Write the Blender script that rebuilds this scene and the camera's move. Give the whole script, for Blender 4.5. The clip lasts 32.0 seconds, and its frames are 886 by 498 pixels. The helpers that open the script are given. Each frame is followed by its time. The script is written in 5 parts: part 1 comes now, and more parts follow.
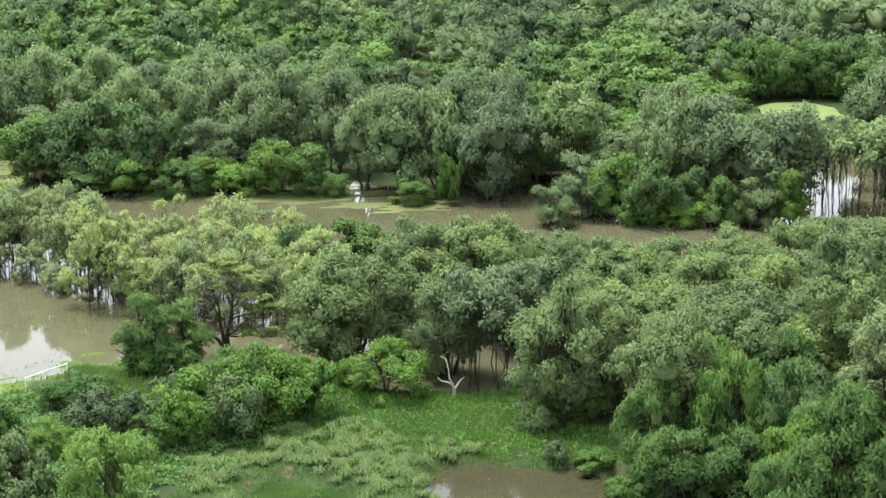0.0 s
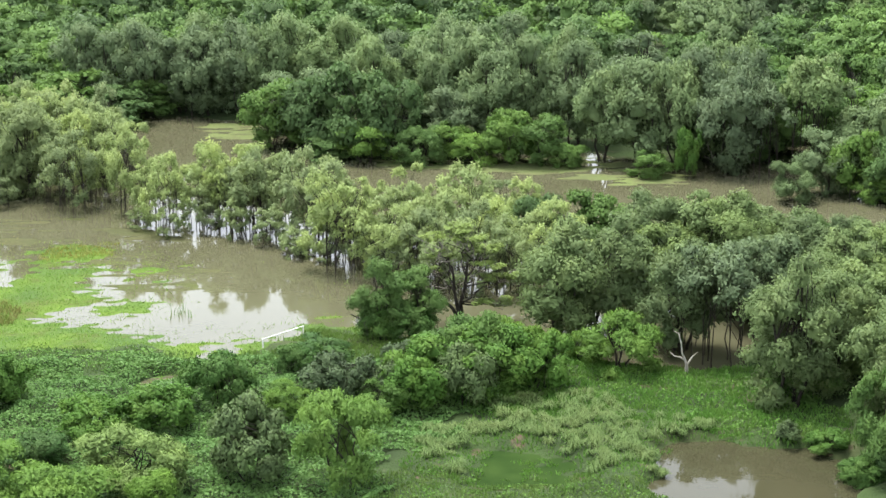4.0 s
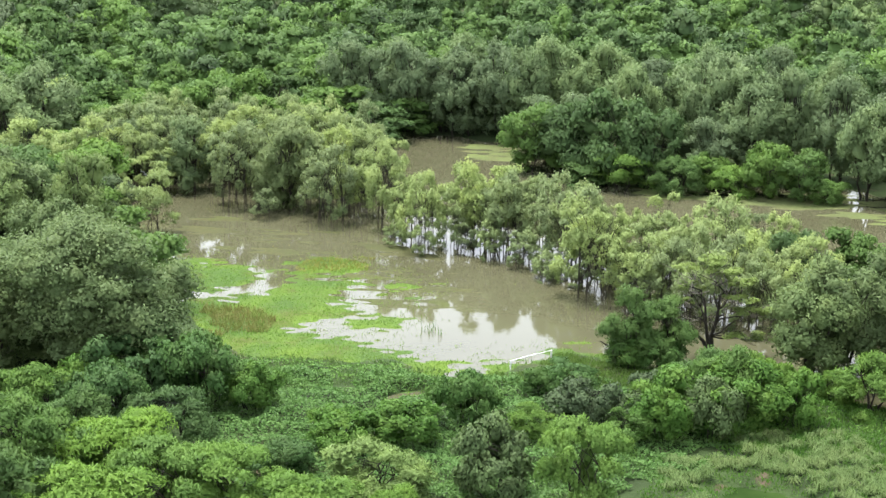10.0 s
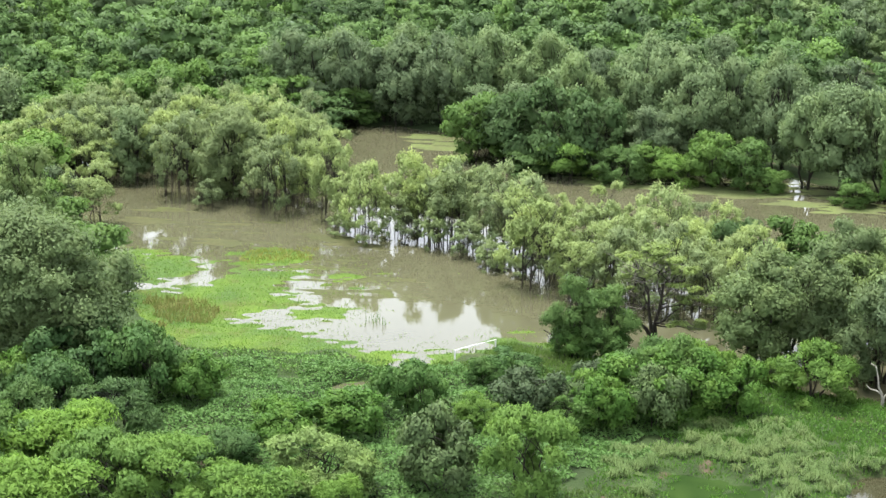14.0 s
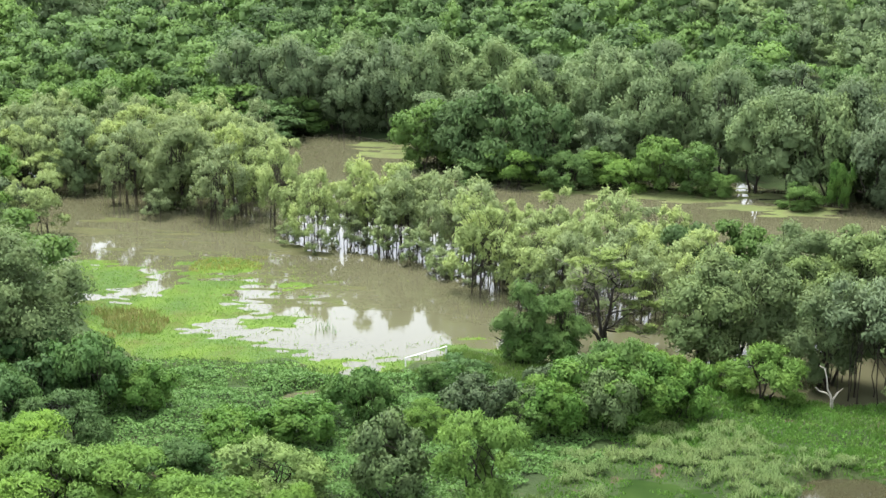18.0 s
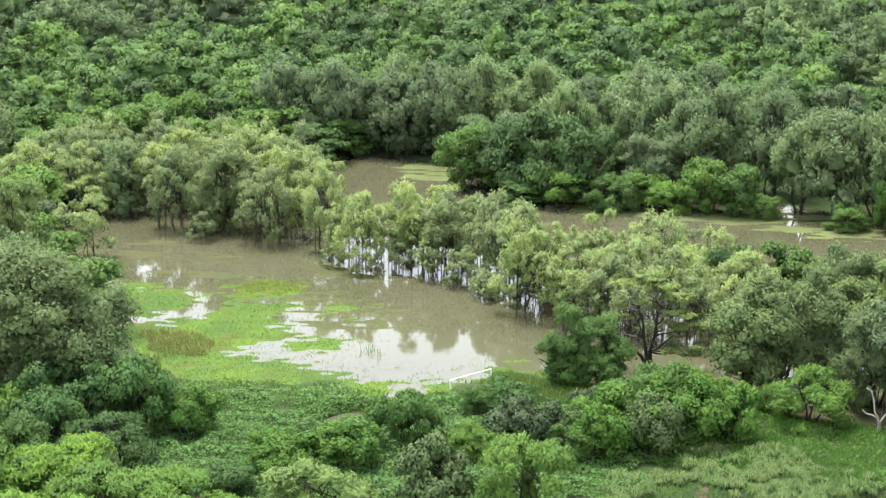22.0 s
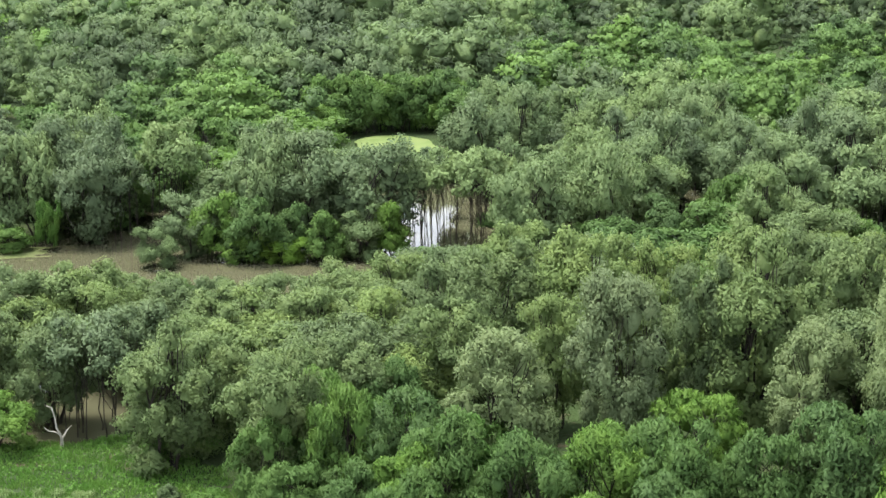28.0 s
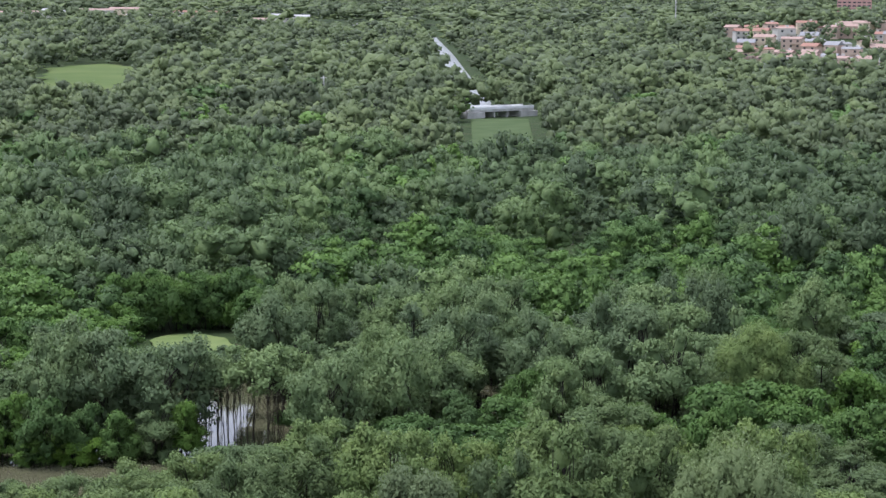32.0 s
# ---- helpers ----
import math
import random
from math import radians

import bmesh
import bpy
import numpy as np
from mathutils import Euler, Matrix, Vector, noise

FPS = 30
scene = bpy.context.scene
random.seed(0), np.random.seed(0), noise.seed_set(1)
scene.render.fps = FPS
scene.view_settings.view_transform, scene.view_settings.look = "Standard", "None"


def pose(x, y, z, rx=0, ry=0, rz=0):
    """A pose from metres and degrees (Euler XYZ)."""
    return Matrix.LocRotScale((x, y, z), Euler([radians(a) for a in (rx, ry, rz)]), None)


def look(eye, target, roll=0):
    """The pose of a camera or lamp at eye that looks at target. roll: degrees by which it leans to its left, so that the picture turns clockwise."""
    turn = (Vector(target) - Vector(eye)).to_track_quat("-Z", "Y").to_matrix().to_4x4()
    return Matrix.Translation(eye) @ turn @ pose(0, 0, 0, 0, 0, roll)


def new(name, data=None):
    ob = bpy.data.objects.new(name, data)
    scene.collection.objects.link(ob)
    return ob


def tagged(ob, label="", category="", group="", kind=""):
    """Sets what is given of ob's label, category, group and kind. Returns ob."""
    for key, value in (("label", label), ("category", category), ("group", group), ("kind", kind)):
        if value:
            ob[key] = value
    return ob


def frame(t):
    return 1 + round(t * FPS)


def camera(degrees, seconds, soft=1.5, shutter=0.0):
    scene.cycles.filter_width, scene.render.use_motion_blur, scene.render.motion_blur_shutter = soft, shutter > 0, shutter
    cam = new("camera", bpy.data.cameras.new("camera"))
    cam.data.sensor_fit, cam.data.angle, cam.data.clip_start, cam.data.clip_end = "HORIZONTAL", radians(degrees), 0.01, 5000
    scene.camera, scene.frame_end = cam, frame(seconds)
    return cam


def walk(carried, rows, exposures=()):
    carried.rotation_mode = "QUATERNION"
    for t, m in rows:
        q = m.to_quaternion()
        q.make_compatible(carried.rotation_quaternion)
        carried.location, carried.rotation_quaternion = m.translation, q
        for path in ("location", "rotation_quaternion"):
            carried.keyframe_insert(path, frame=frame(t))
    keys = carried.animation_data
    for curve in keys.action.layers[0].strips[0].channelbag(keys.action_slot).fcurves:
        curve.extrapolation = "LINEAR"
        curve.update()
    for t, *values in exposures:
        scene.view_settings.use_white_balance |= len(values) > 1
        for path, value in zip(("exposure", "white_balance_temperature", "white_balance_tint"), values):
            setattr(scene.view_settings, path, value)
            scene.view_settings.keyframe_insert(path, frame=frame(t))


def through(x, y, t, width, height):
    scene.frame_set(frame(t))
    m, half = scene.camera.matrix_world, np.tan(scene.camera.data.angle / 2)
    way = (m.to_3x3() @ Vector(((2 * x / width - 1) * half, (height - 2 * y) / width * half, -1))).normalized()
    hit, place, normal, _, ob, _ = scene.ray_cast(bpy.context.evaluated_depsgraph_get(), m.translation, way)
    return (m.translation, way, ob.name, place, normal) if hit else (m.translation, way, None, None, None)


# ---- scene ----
LENS, EYE = 25.14, 48.0
cam = camera(LENS, 32.0, soft=1.5)
# seconds, yaw, pitch, roll of a camera that hovers in one place and turns
TURNS = [
    (0.0, -5.931, -14.246, 0.482),
    (0.5, -5.830, -14.277, 0.608),
    (1.0, -5.652, -14.396, 0.682),
    (1.5, -5.468, -14.542, 0.735),
    (2.0, -5.319, -14.585, 0.762),
    (2.5, -4.716, -14.538, 0.865),
    (3.0, -3.348, -14.518, 1.142),
    (3.5, -1.472, -14.945, 1.469),
    (4.0, 0.999, -15.010, 0.728),
    (4.5, 2.127, -14.912, 0.051),
    (6.5, 7.313, -14.762, -0.217),
    (7.0, 7.781, -14.729, -0.343),
    (7.5, 8.925, -14.438, -0.217),
    (8.0, 9.496, -14.312, -0.189),
    (8.5, 9.687, -14.190, -0.125),
    (9.0, 9.632, -14.225, -0.048),
    (9.5, 9.166, -14.283, -0.133),
    (10.0, 8.781, -14.259, -0.259),
    (10.5, 8.519, -14.242, -0.327),
    (11.0, 8.153, -14.299, -0.351),
    (11.5, 7.963, -14.377, -0.430),
    (12.0, 7.595, -14.637, -0.457),
    (12.5, 7.509, -14.702, -0.438),
    (13.0, 7.433, -14.627, -0.331),
    (13.5, 7.413, -14.479, -0.335),
    (14.0, 7.156, -14.544, -0.432),
    (14.5, 6.763, -14.861, -0.385),
    (16.5, 6.161, -15.052, -0.311),
    (17.0, 5.753, -14.888, -0.350),
    (17.5, 5.462, -14.564, -0.385),
    (18.0, 5.586, -14.326, -0.180),
    (18.5, 5.846, -14.366, -0.132),
    (19.0, 6.186, -14.299, -0.060),
    (19.5, 6.534, -14.310, 0.033),
    (20.0, 6.774, -14.238, 0.099),
    (20.5, 6.846, -14.102, 0.135),
    (21.0, 6.830, -13.985, 0.210),
    (21.5, 6.858, -13.847, 0.202),
    (22.0, 6.810, -13.682, 0.225),
    (22.5, 6.787, -13.753, 0.132),
    (23.0, 6.599, -13.815, 0.215),
    (23.5, 6.157, -13.919, 0.164),
    (24.0, 3.827, -13.620, -0.379),
    (24.5, 0.842, -13.459, -0.318),
    (25.0, -2.185, -13.091, -0.460),
    (25.5, -4.947, -12.989, -0.267),
    (26.0, -7.826, -13.122, -0.474),
    (26.5, -10.820, -13.369, -0.507),
    (28.5, -19.458, -12.998, 0.300),
    (29.0, -21.036, -12.708, 0.103),
    (29.5, -21.755, -12.448, 0.142),
    (30.0, -22.935, -12.273, -0.007),
    (30.5, -23.302, -11.561, -0.028),
    (31.0, -23.199, -10.293, -0.190),
    (31.5, -23.629, -8.827, -0.206),
    (32.0, -23.440, -7.553, -0.274),
]
EXPOSURES = [(0.0, 2.06, 6500, 10), (23.0, 2.14, 6500, 10), (26.0, 2.05, 6500, 10), (29.0, 2.14, 6500, 11), (31.0, 2.20, 6200, 13), (31.5, 1.98, 5950, 16), (32.0, 1.16, 5800, 19)]
walk(cam, [(t, pose(0, 0, EYE, 90 + pitch, roll, yaw)) for t, yaw, pitch, roll in TURNS], EXPOSURES)

# ---- light: bright overcast ----
SUN_UP, SUN_ROUND = 72.0, 318.0
world = bpy.data.worlds.new("world")
scene.world = world
world.use_nodes = True
wn = world.node_tree
sky = wn.nodes.new("ShaderNodeTexSky")
sky.sky_type, sky.sun_disc = "NISHITA", False
sky.sun_elevation, sky.sun_rotation = radians(SUN_UP), radians(SUN_ROUND)
sky.air_density, sky.dust_density = 1.0, 0.7
veil = wn.nodes.new("ShaderNodeHueSaturation")
veil.inputs["Saturation"].default_value = 0.28
wn.links.new(sky.outputs[0], veil.inputs["Color"])
wn.links.new(veil.outputs[0], wn.nodes["Background"].inputs[0])
wn.nodes["Background"].inputs[1].default_value = 0.15
sun = new("sun", bpy.data.lights.new("sun", "SUN"))
sun.data.energy, sun.data.angle, sun.data.color = 2.05, radians(24), (1.0, 0.97, 0.92)
a, e = radians(SUN_ROUND), radians(SUN_UP)
sun.matrix_world = look((0, 0, 0), (-math.sin(a) * math.cos(e), -math.cos(a) * math.cos(e), -math.sin(e)))


# ---- materials ----
def material(name, rough=0.8, spec=0.3):
    m = bpy.data.materials.new(name)
    m.use_nodes = True
    b = m.node_tree.nodes["Principled BSDF"]
    b.inputs["Roughness"].default_value = rough
    b.inputs["Specular IOR Level"].default_value = spec
    return m, m.node_tree, b


def node(nt, kind, **values):
    n = nt.nodes.new(kind)
    for k, v in values.items():
        n.inputs[k.replace("_", " ")].default_value = v
    return n


def mixed(nt, fac, c1, c2, blend="MIX"):
    n = nt.nodes.new("ShaderNodeMix")
    n.data_type, n.blend_type = "RGBA", blend
    for i, v in ((0, fac), (6, c1), (7, c2)):
        if isinstance(v, bpy.types.NodeSocket):
            nt.links.new(v, n.inputs[i])
        elif i == 0:
            n.inputs[0].default_value = v
        else:
            n.inputs[i].default_value = (*v, 1)
    return n.outputs[2]


def noise_fac(nt, scale, lo=0.35, hi=0.65, detail=4.0, world_space=True):
    n = node(nt, "ShaderNodeTexNoise", Scale=scale, Detail=detail)
    if world_space:
        nt.links.new(nt.nodes.new("ShaderNodeNewGeometry").outputs["Position"], n.inputs["Vector"])
    r = node(nt, "ShaderNodeMapRange", From_Min=lo, From_Max=hi)
    nt.links.new(n.outputs["Fac"], r.inputs["Value"])
    return r.outputs[0]


def leaf_material(name, dark, light, tip, through=0.25, rough=0.55, tone=False, mottle=0.1):
    """Foliage: each leaf, each plant and each branch of its own shade."""
    m, nt, b = material(name, rough, 0.12)
    geo = nt.nodes.new("ShaderNodeNewGeometry")
    col = mixed(nt, geo.outputs["Random Per Island"], tuple(0.3 * d + 0.7 * l for d, l in zip(dark, light)), light)
    col = mixed(nt, noise_fac(nt, 0.55, 0.42, 0.75, 2.0), col, tip)
    fine = noise_fac(nt, 3.6, 0.36, 0.62, 6.0)
    col = mixed(nt, noise_fac(nt, 11.0, 0.4, 0.6, 3.0), mixed(nt, mottle * 0.7, col, (dark[0] * 0.4, dark[1] * 0.4, dark[2] * 0.4)), col)
    col = mixed(nt, fine, mixed(nt, mottle, col, (dark[0] * 0.4, dark[1] * 0.4, dark[2] * 0.4)), col)
    bp = node(nt, "ShaderNodeBump", Strength=0.35, Distance=0.15)
    nt.links.new(fine, bp.inputs["Height"])
    nt.links.new(bp.outputs[0], b.inputs["Normal"])
    if tone:
        at = nt.nodes.new("ShaderNodeAttribute")
        at.attribute_name = "tone"
        rnd = at.outputs["Fac"]
    else:
        rnd = nt.nodes.new("ShaderNodeObjectInfo").outputs["Random"]
    hs = nt.nodes.new("ShaderNodeHueSaturation")
    for key, lo, hi in (("Hue", 0.508, 0.489), ("Saturation", 0.85, 1.05), ("Value", 0.64 if tone else 0.78, 1.36 if tone else 1.22)):
        r = node(nt, "ShaderNodeMapRange", To_Min=lo, To_Max=hi)
        nt.links.new(rnd, r.inputs["Value"])
        nt.links.new(r.outputs[0], hs.inputs[key])
    nt.links.new(col, hs.inputs["Color"])
    nt.links.new(hs.outputs[0], b.inputs["Base Color"])
    tr = nt.nodes.new("ShaderNodeBsdfTranslucent")
    nt.links.new(hs.outputs[0], tr.inputs[0])
    mx = nt.nodes.new("ShaderNodeMixShader")
    mx.inputs[0].default_value = through
    nt.links.new(b.outputs[0], mx.inputs[1])
    nt.links.new(tr.outputs[0], mx.inputs[2])
    nt.links.new(mx.outputs[0], nt.nodes["Material Output"].inputs[0])
    return m


def plain(name, c1, c2, scale=1.0, rough=0.8, spec=0.3, bump=0.0):
    m, nt, b = material(name, rough, spec)
    nt.links.new(mixed(nt, noise_fac(nt, scale), c1, c2), b.inputs["Base Color"])
    if bump:
        bp = node(nt, "ShaderNodeBump", Strength=bump, Distance=0.1)
        nt.links.new(noise_fac(nt, scale * 5, 0.2, 0.8), bp.inputs["Height"])
        nt.links.new(bp.outputs[0], b.inputs["Normal"])
    return m


LEAF = {
    "W": leaf_material("willow_green_leaves", (0.176, 0.246, 0.088), (0.222, 0.302, 0.112), (0.270, 0.352, 0.116), 0.4, mottle=0.08),
    "G": leaf_material("olive_green_leaves", (0.096, 0.150, 0.048), (0.128, 0.195, 0.065), (0.175, 0.246, 0.078), 0.36),
    "g": leaf_material("grey_green_leaves", (0.097, 0.150, 0.060), (0.126, 0.192, 0.079), (0.162, 0.232, 0.092), 0.34),
    "B": leaf_material("bright_green_leaves", (0.063, 0.132, 0.028), (0.086, 0.168, 0.038), (0.114, 0.202, 0.046), 0.36),
    "A": leaf_material("feathery_green_leaves", (0.063, 0.136, 0.028), (0.085, 0.170, 0.037), (0.116, 0.212, 0.043), 0.4, mottle=0.08),
    "S": leaf_material("deep_green_leaves", (0.040, 0.101, 0.020), (0.060, 0.140, 0.028), (0.086, 0.165, 0.033), 0.3),
    "V": leaf_material("pale_olive_leaves", (0.127, 0.182, 0.071), (0.160, 0.220, 0.091), (0.192, 0.257, 0.104), 0.38, mottle=0.12),
    "P": leaf_material("pale_green_leaves", (0.101, 0.168, 0.048), (0.129, 0.204, 0.065), (0.156, 0.240, 0.072), 0.3),
    "Q": leaf_material("yellow_green_leaves", (0.108, 0.168, 0.042), (0.145, 0.214, 0.054), (0.172, 0.242, 0.062), 0.35),
    "K": leaf_material("fresh_yellow_green_leaves", (0.084, 0.176, 0.028), (0.118, 0.230, 0.037), (0.160, 0.285, 0.045), 0.4, mottle=0.06),
    "U": leaf_material("dull_grey_green_leaves", (0.046, 0.077, 0.030), (0.066, 0.106, 0.040), (0.080, 0.130, 0.043), 0.15),
}
WOODS_G = leaf_material("far_grey_green_leaves", (0.074, 0.118, 0.045), (0.098, 0.153, 0.060), (0.124, 0.186, 0.069), 0.26, tone=True)
WOODS_B = leaf_material("far_bright_green_leaves", (0.068, 0.132, 0.033), (0.088, 0.164, 0.044), (0.110, 0.194, 0.051), 0.3, tone=True)
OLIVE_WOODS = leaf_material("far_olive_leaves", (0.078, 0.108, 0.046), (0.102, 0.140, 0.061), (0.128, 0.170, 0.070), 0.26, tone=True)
BARK = plain("dark_wet_bark", (0.014, 0.012, 0.009), (0.034, 0.029, 0.022), 3.0, 0.85, 0.2, 0.4)
PALE_BARK = plain("bleached_dead_wood", (0.28, 0.26, 0.22), (0.5, 0.47, 0.41), 4.0, 0.8, 0.2, 0.3)
GREY_TWIG = plain("grey_dead_twigs", (0.12, 0.11, 0.095), (0.22, 0.20, 0.17), 4.0, 0.85, 0.2)
WHITE_PAINT = plain("worn_white_paint", (0.7, 0.7, 0.69), (0.8, 0.8, 0.78), 2.0, 0.6)
CONCRETE = plain("weathered_concrete", (0.42, 0.41, 0.38), (0.56, 0.55, 0.52), 0.5, 0.85)
BLADE = {
    "marsh": leaf_material("lime_marsh_grass", (0.13, 0.255, 0.03), (0.20, 0.36, 0.045), (0.22, 0.33, 0.045), 0.3),
    "bank": leaf_material("bank_grass_blades", (0.055, 0.142, 0.021), (0.088, 0.205, 0.035), (0.108, 0.205, 0.041), 0.3),
    "shore": leaf_material("olive_shore_grass", (0.075, 0.150, 0.026), (0.115, 0.205, 0.040), (0.140, 0.210, 0.048), 0.3),
    "vine": leaf_material("creeper_leaves", (0.046, 0.115, 0.024), (0.108, 0.224, 0.050), (0.124, 0.240, 0.054), 0.25),
    "tussock": leaf_material("pale_tussock_blades", (0.066, 0.124, 0.030), (0.108, 0.176, 0.050), (0.130, 0.182, 0.056), 0.3),
    "weed": leaf_material("brown_weed_blades", (0.158, 0.167, 0.050), (0.298, 0.294, 0.086), (0.211, 0.294, 0.058), 0.2),
}


def ground_material():
    m, nt, b = material("ground_soil_and_moss", 0.95, 0.15)
    base = mixed(nt, noise_fac(nt, 0.25), (0.022, 0.036, 0.012), (0.036, 0.06, 0.018))
    base = mixed(nt, noise_fac(nt, 0.09, 0.55, 0.68), base, (0.045, 0.055, 0.022))
    base = mixed(nt, noise_fac(nt, 0.6, 0.62, 0.72), base, (0.075, 0.058, 0.038))
    nt.links.new(base, b.inputs["Base Color"])
    bp = node(nt, "ShaderNodeBump", Strength=0.5, Distance=0.2)
    nt.links.new(noise_fac(nt, 3.0, 0.2, 0.8), bp.inputs["Height"])
    nt.links.new(bp.outputs[0], b.inputs["Normal"])
    return m


def turf_material(name, fresh, mid, olive, brown):
    """Low marsh growth: lime, mid green and olive in drifts, with fine grain."""
    m, nt, b = material(name, 0.9, 0.1)
    c = mixed(nt, noise_fac(nt, 0.16, 0.4, 0.6, 3.0), fresh, mid)
    c = mixed(nt, noise_fac(nt, 0.33, 0.52, 0.68, 4.0), c, olive)
    c = mixed(nt, noise_fac(nt, 0.5, 0.62, 0.74, 4.0), c, brown)
    fine = noise_fac(nt, 2.6, 0.3, 0.7, 6.0)
    c = mixed(nt, fine, mixed(nt, 0.4, c, (mid[0] * 0.35, mid[1] * 0.35, mid[2] * 0.35)), c)
    nt.links.new(c, b.inputs["Base Color"])
    bp = node(nt, "ShaderNodeBump", Strength=0.6, Distance=0.15)
    nt.links.new(fine, bp.inputs["Height"])
    nt.links.new(bp.outputs[0], b.inputs["Normal"])
    return m


def water_material(name, c1, c2, rough=0.015, ripple=0.022):
    m, nt, b = material(name, rough, 0.3)
    b.inputs["IOR"].default_value = 1.33
    nt.links.new(mixed(nt, noise_fac(nt, 0.06, 0.35, 0.65, 3.0), c1, c2), b.inputs["Base Color"])
    bp = node(nt, "ShaderNodeBump", Strength=ripple, Distance=0.1)
    nt.links.new(noise_fac(nt, 1.3, 0.2, 0.8, 3.0), bp.inputs["Height"])
    nt.links.new(bp.outputs[0], b.inputs["Normal"])
    return m


GROUND = ground_material()
TURF_MAT = turf_material("lime_marsh_turf", (0.096, 0.156, 0.023), (0.064, 0.114, 0.027), (0.082, 0.104, 0.025), (0.078, 0.076, 0.030))
SILT_MAT = turf_material("olive_drowned_weed", (0.082, 0.085, 0.036), (0.070, 0.076, 0.034), (0.078, 0.092, 0.030), (0.066, 0.060, 0.036))
FILM_MAT = turf_material("pale_floating_weed", (0.122, 0.155, 0.052), (0.102, 0.122, 0.048), (0.108, 0.112, 0.052), (0.085, 0.078, 0.044))
WATER = water_material("brown_flood_water", (0.065, 0.064, 0.036), (0.080, 0.079, 0.046))
CANAL_WATER = water_material("rippled_canal_water", (0.07, 0.075, 0.06), (0.09, 0.095, 0.075), 0.3, 1.0)
POOL_WATER = water_material("dark_pool_water", (0.034, 0.034, 0.018), (0.05, 0.047, 0.026))
WEED_WATER = plain("floating_duckweed", (0.095, 0.14, 0.036), (0.125, 0.165, 0.05), 0.4, 0.9)
CANAL_MAT = plain("canal_water_weed", (0.055, 0.082, 0.034), (0.072, 0.100, 0.045), 0.1, 0.95, 0.03)
FIELD_MAT = plain("pale_meadow", (0.065, 0.10, 0.03), (0.095, 0.125, 0.042), 0.03, 0.95, 0.05)


# ---- mesh helpers ----
def mesh_of(name, verts, tris, mat, tone=None, normals=None):
    me = bpy.data.meshes.new(name)
    verts, tris = np.asarray(verts, np.float32), np.asarray(tris, np.int32)
    me.vertices.add(len(verts))
    me.vertices.foreach_set("co", verts.ravel())
    me.loops.add(tris.size)
    me.loops.foreach_set("vertex_index", tris.ravel())
    me.polygons.add(len(tris))
    me.polygons.foreach_set("loop_start", np.arange(0, tris.size, 3, dtype=np.int32))
    me.update(calc_edges=True)
    if normals is not None:
        me.polygons.foreach_set("use_smooth", np.ones(len(tris), bool))
        me.normals_split_custom_set_from_vertices(np.asarray(normals, np.float32))
    me.materials.append(mat)
    if tone is not None:
        me.attributes.new("tone", "FLOAT", "POINT").data.foreach_set("value", np.asarray(tone, np.float32))
    return me


def part(name, data, parent, label=""):
    if isinstance(data, tuple):
        bm, mat = data
        me = bpy.data.meshes.new(name)
        bm.to_mesh(me)
        bm.free()
        me.materials.append(mat)
        data = me
    ob = new(name, data)
    ob.parent = parent
    return tagged(ob, label)


def box(size, at, rz=0.0, bevel=0.0):
    bm = bmesh.new()
    bmesh.ops.create_cube(bm, size=1.0, matrix=Matrix.Diagonal((*size, 1)))
    if bevel:
        bmesh.ops.bevel(bm, geom=bm.edges[:], offset=bevel, segments=1, affect="EDGES")
    bmesh.ops.transform(bm, matrix=pose(*at, 0, 0, rz), verts=bm.verts)
    return bm


def join(parts):
    v, f, n = [], [], 0
    for a, b in parts:
        v.append(a)
        f.append(np.asarray(b) + n)
        n += len(a)
    return np.concatenate(v), np.concatenate(f)


def ico(levels):
    bm = bmesh.new()
    bmesh.ops.create_icosphere(bm, subdivisions=levels, radius=1.0)
    v = np.array([x.co for x in bm.verts])
    f = np.array([[q.index for q in p.verts] for p in bm.faces])
    bm.free()
    return v, f


ICO1 = ico(1)


def unit(v):
    return v / np.maximum(np.linalg.norm(v, axis=-1, keepdims=True), 1e-9)


def leaves_at(rng, p, normal, length, width, droop=0.3, fold=0.15):
    """Folded leaf sprays: four corners, two triangles each."""
    n = len(p)
    t = unit(np.cross(normal, rng.normal(size=(n, 3))))
    t = unit(t + np.array([0, 0, -droop]))
    b = unit(np.cross(normal, t))
    size = rng.uniform(0.7, 1.35, (n, 1))
    L, Wd = length * size / 2, width * size / 2
    up = normal * (fold * L)
    v = np.stack([p - t * L, p + b * Wd + up, p + t * L, p - b * Wd + up], 1).reshape(-1, 3)
    i = np.arange(n)[:, None] * 4
    return v, np.concatenate([i + [0, 2, 1], i + [0, 3, 2]], 0)


def tube(points, radii, sides=6):
    points = np.asarray(points, float)
    d = unit(np.gradient(points, axis=0))
    ref = np.where(np.abs(d[:, 2:3]) > 0.9, [[1.0, 0, 0]], [[0, 0, 1.0]])
    u = unit(np.cross(d, ref))
    w = np.cross(d, u)
    ang = np.linspace(0, 2 * np.pi, sides, endpoint=False)
    ring = np.cos(ang)[None, :, None] * u[:, None] + np.sin(ang)[None, :, None] * w[:, None]
    v = (points[:, None] + ring * np.asarray(radii)[:, None, None]).reshape(-1, 3)
    f = []
    for k in range(len(points) - 1):
        for s in range(sides):
            a0, a1 = k * sides + s, k * sides + (s + 1) % sides
            f += [[a0, a1, a1 + sides], [a0, a1 + sides, a0 + sides]]
    return v, np.array(f)


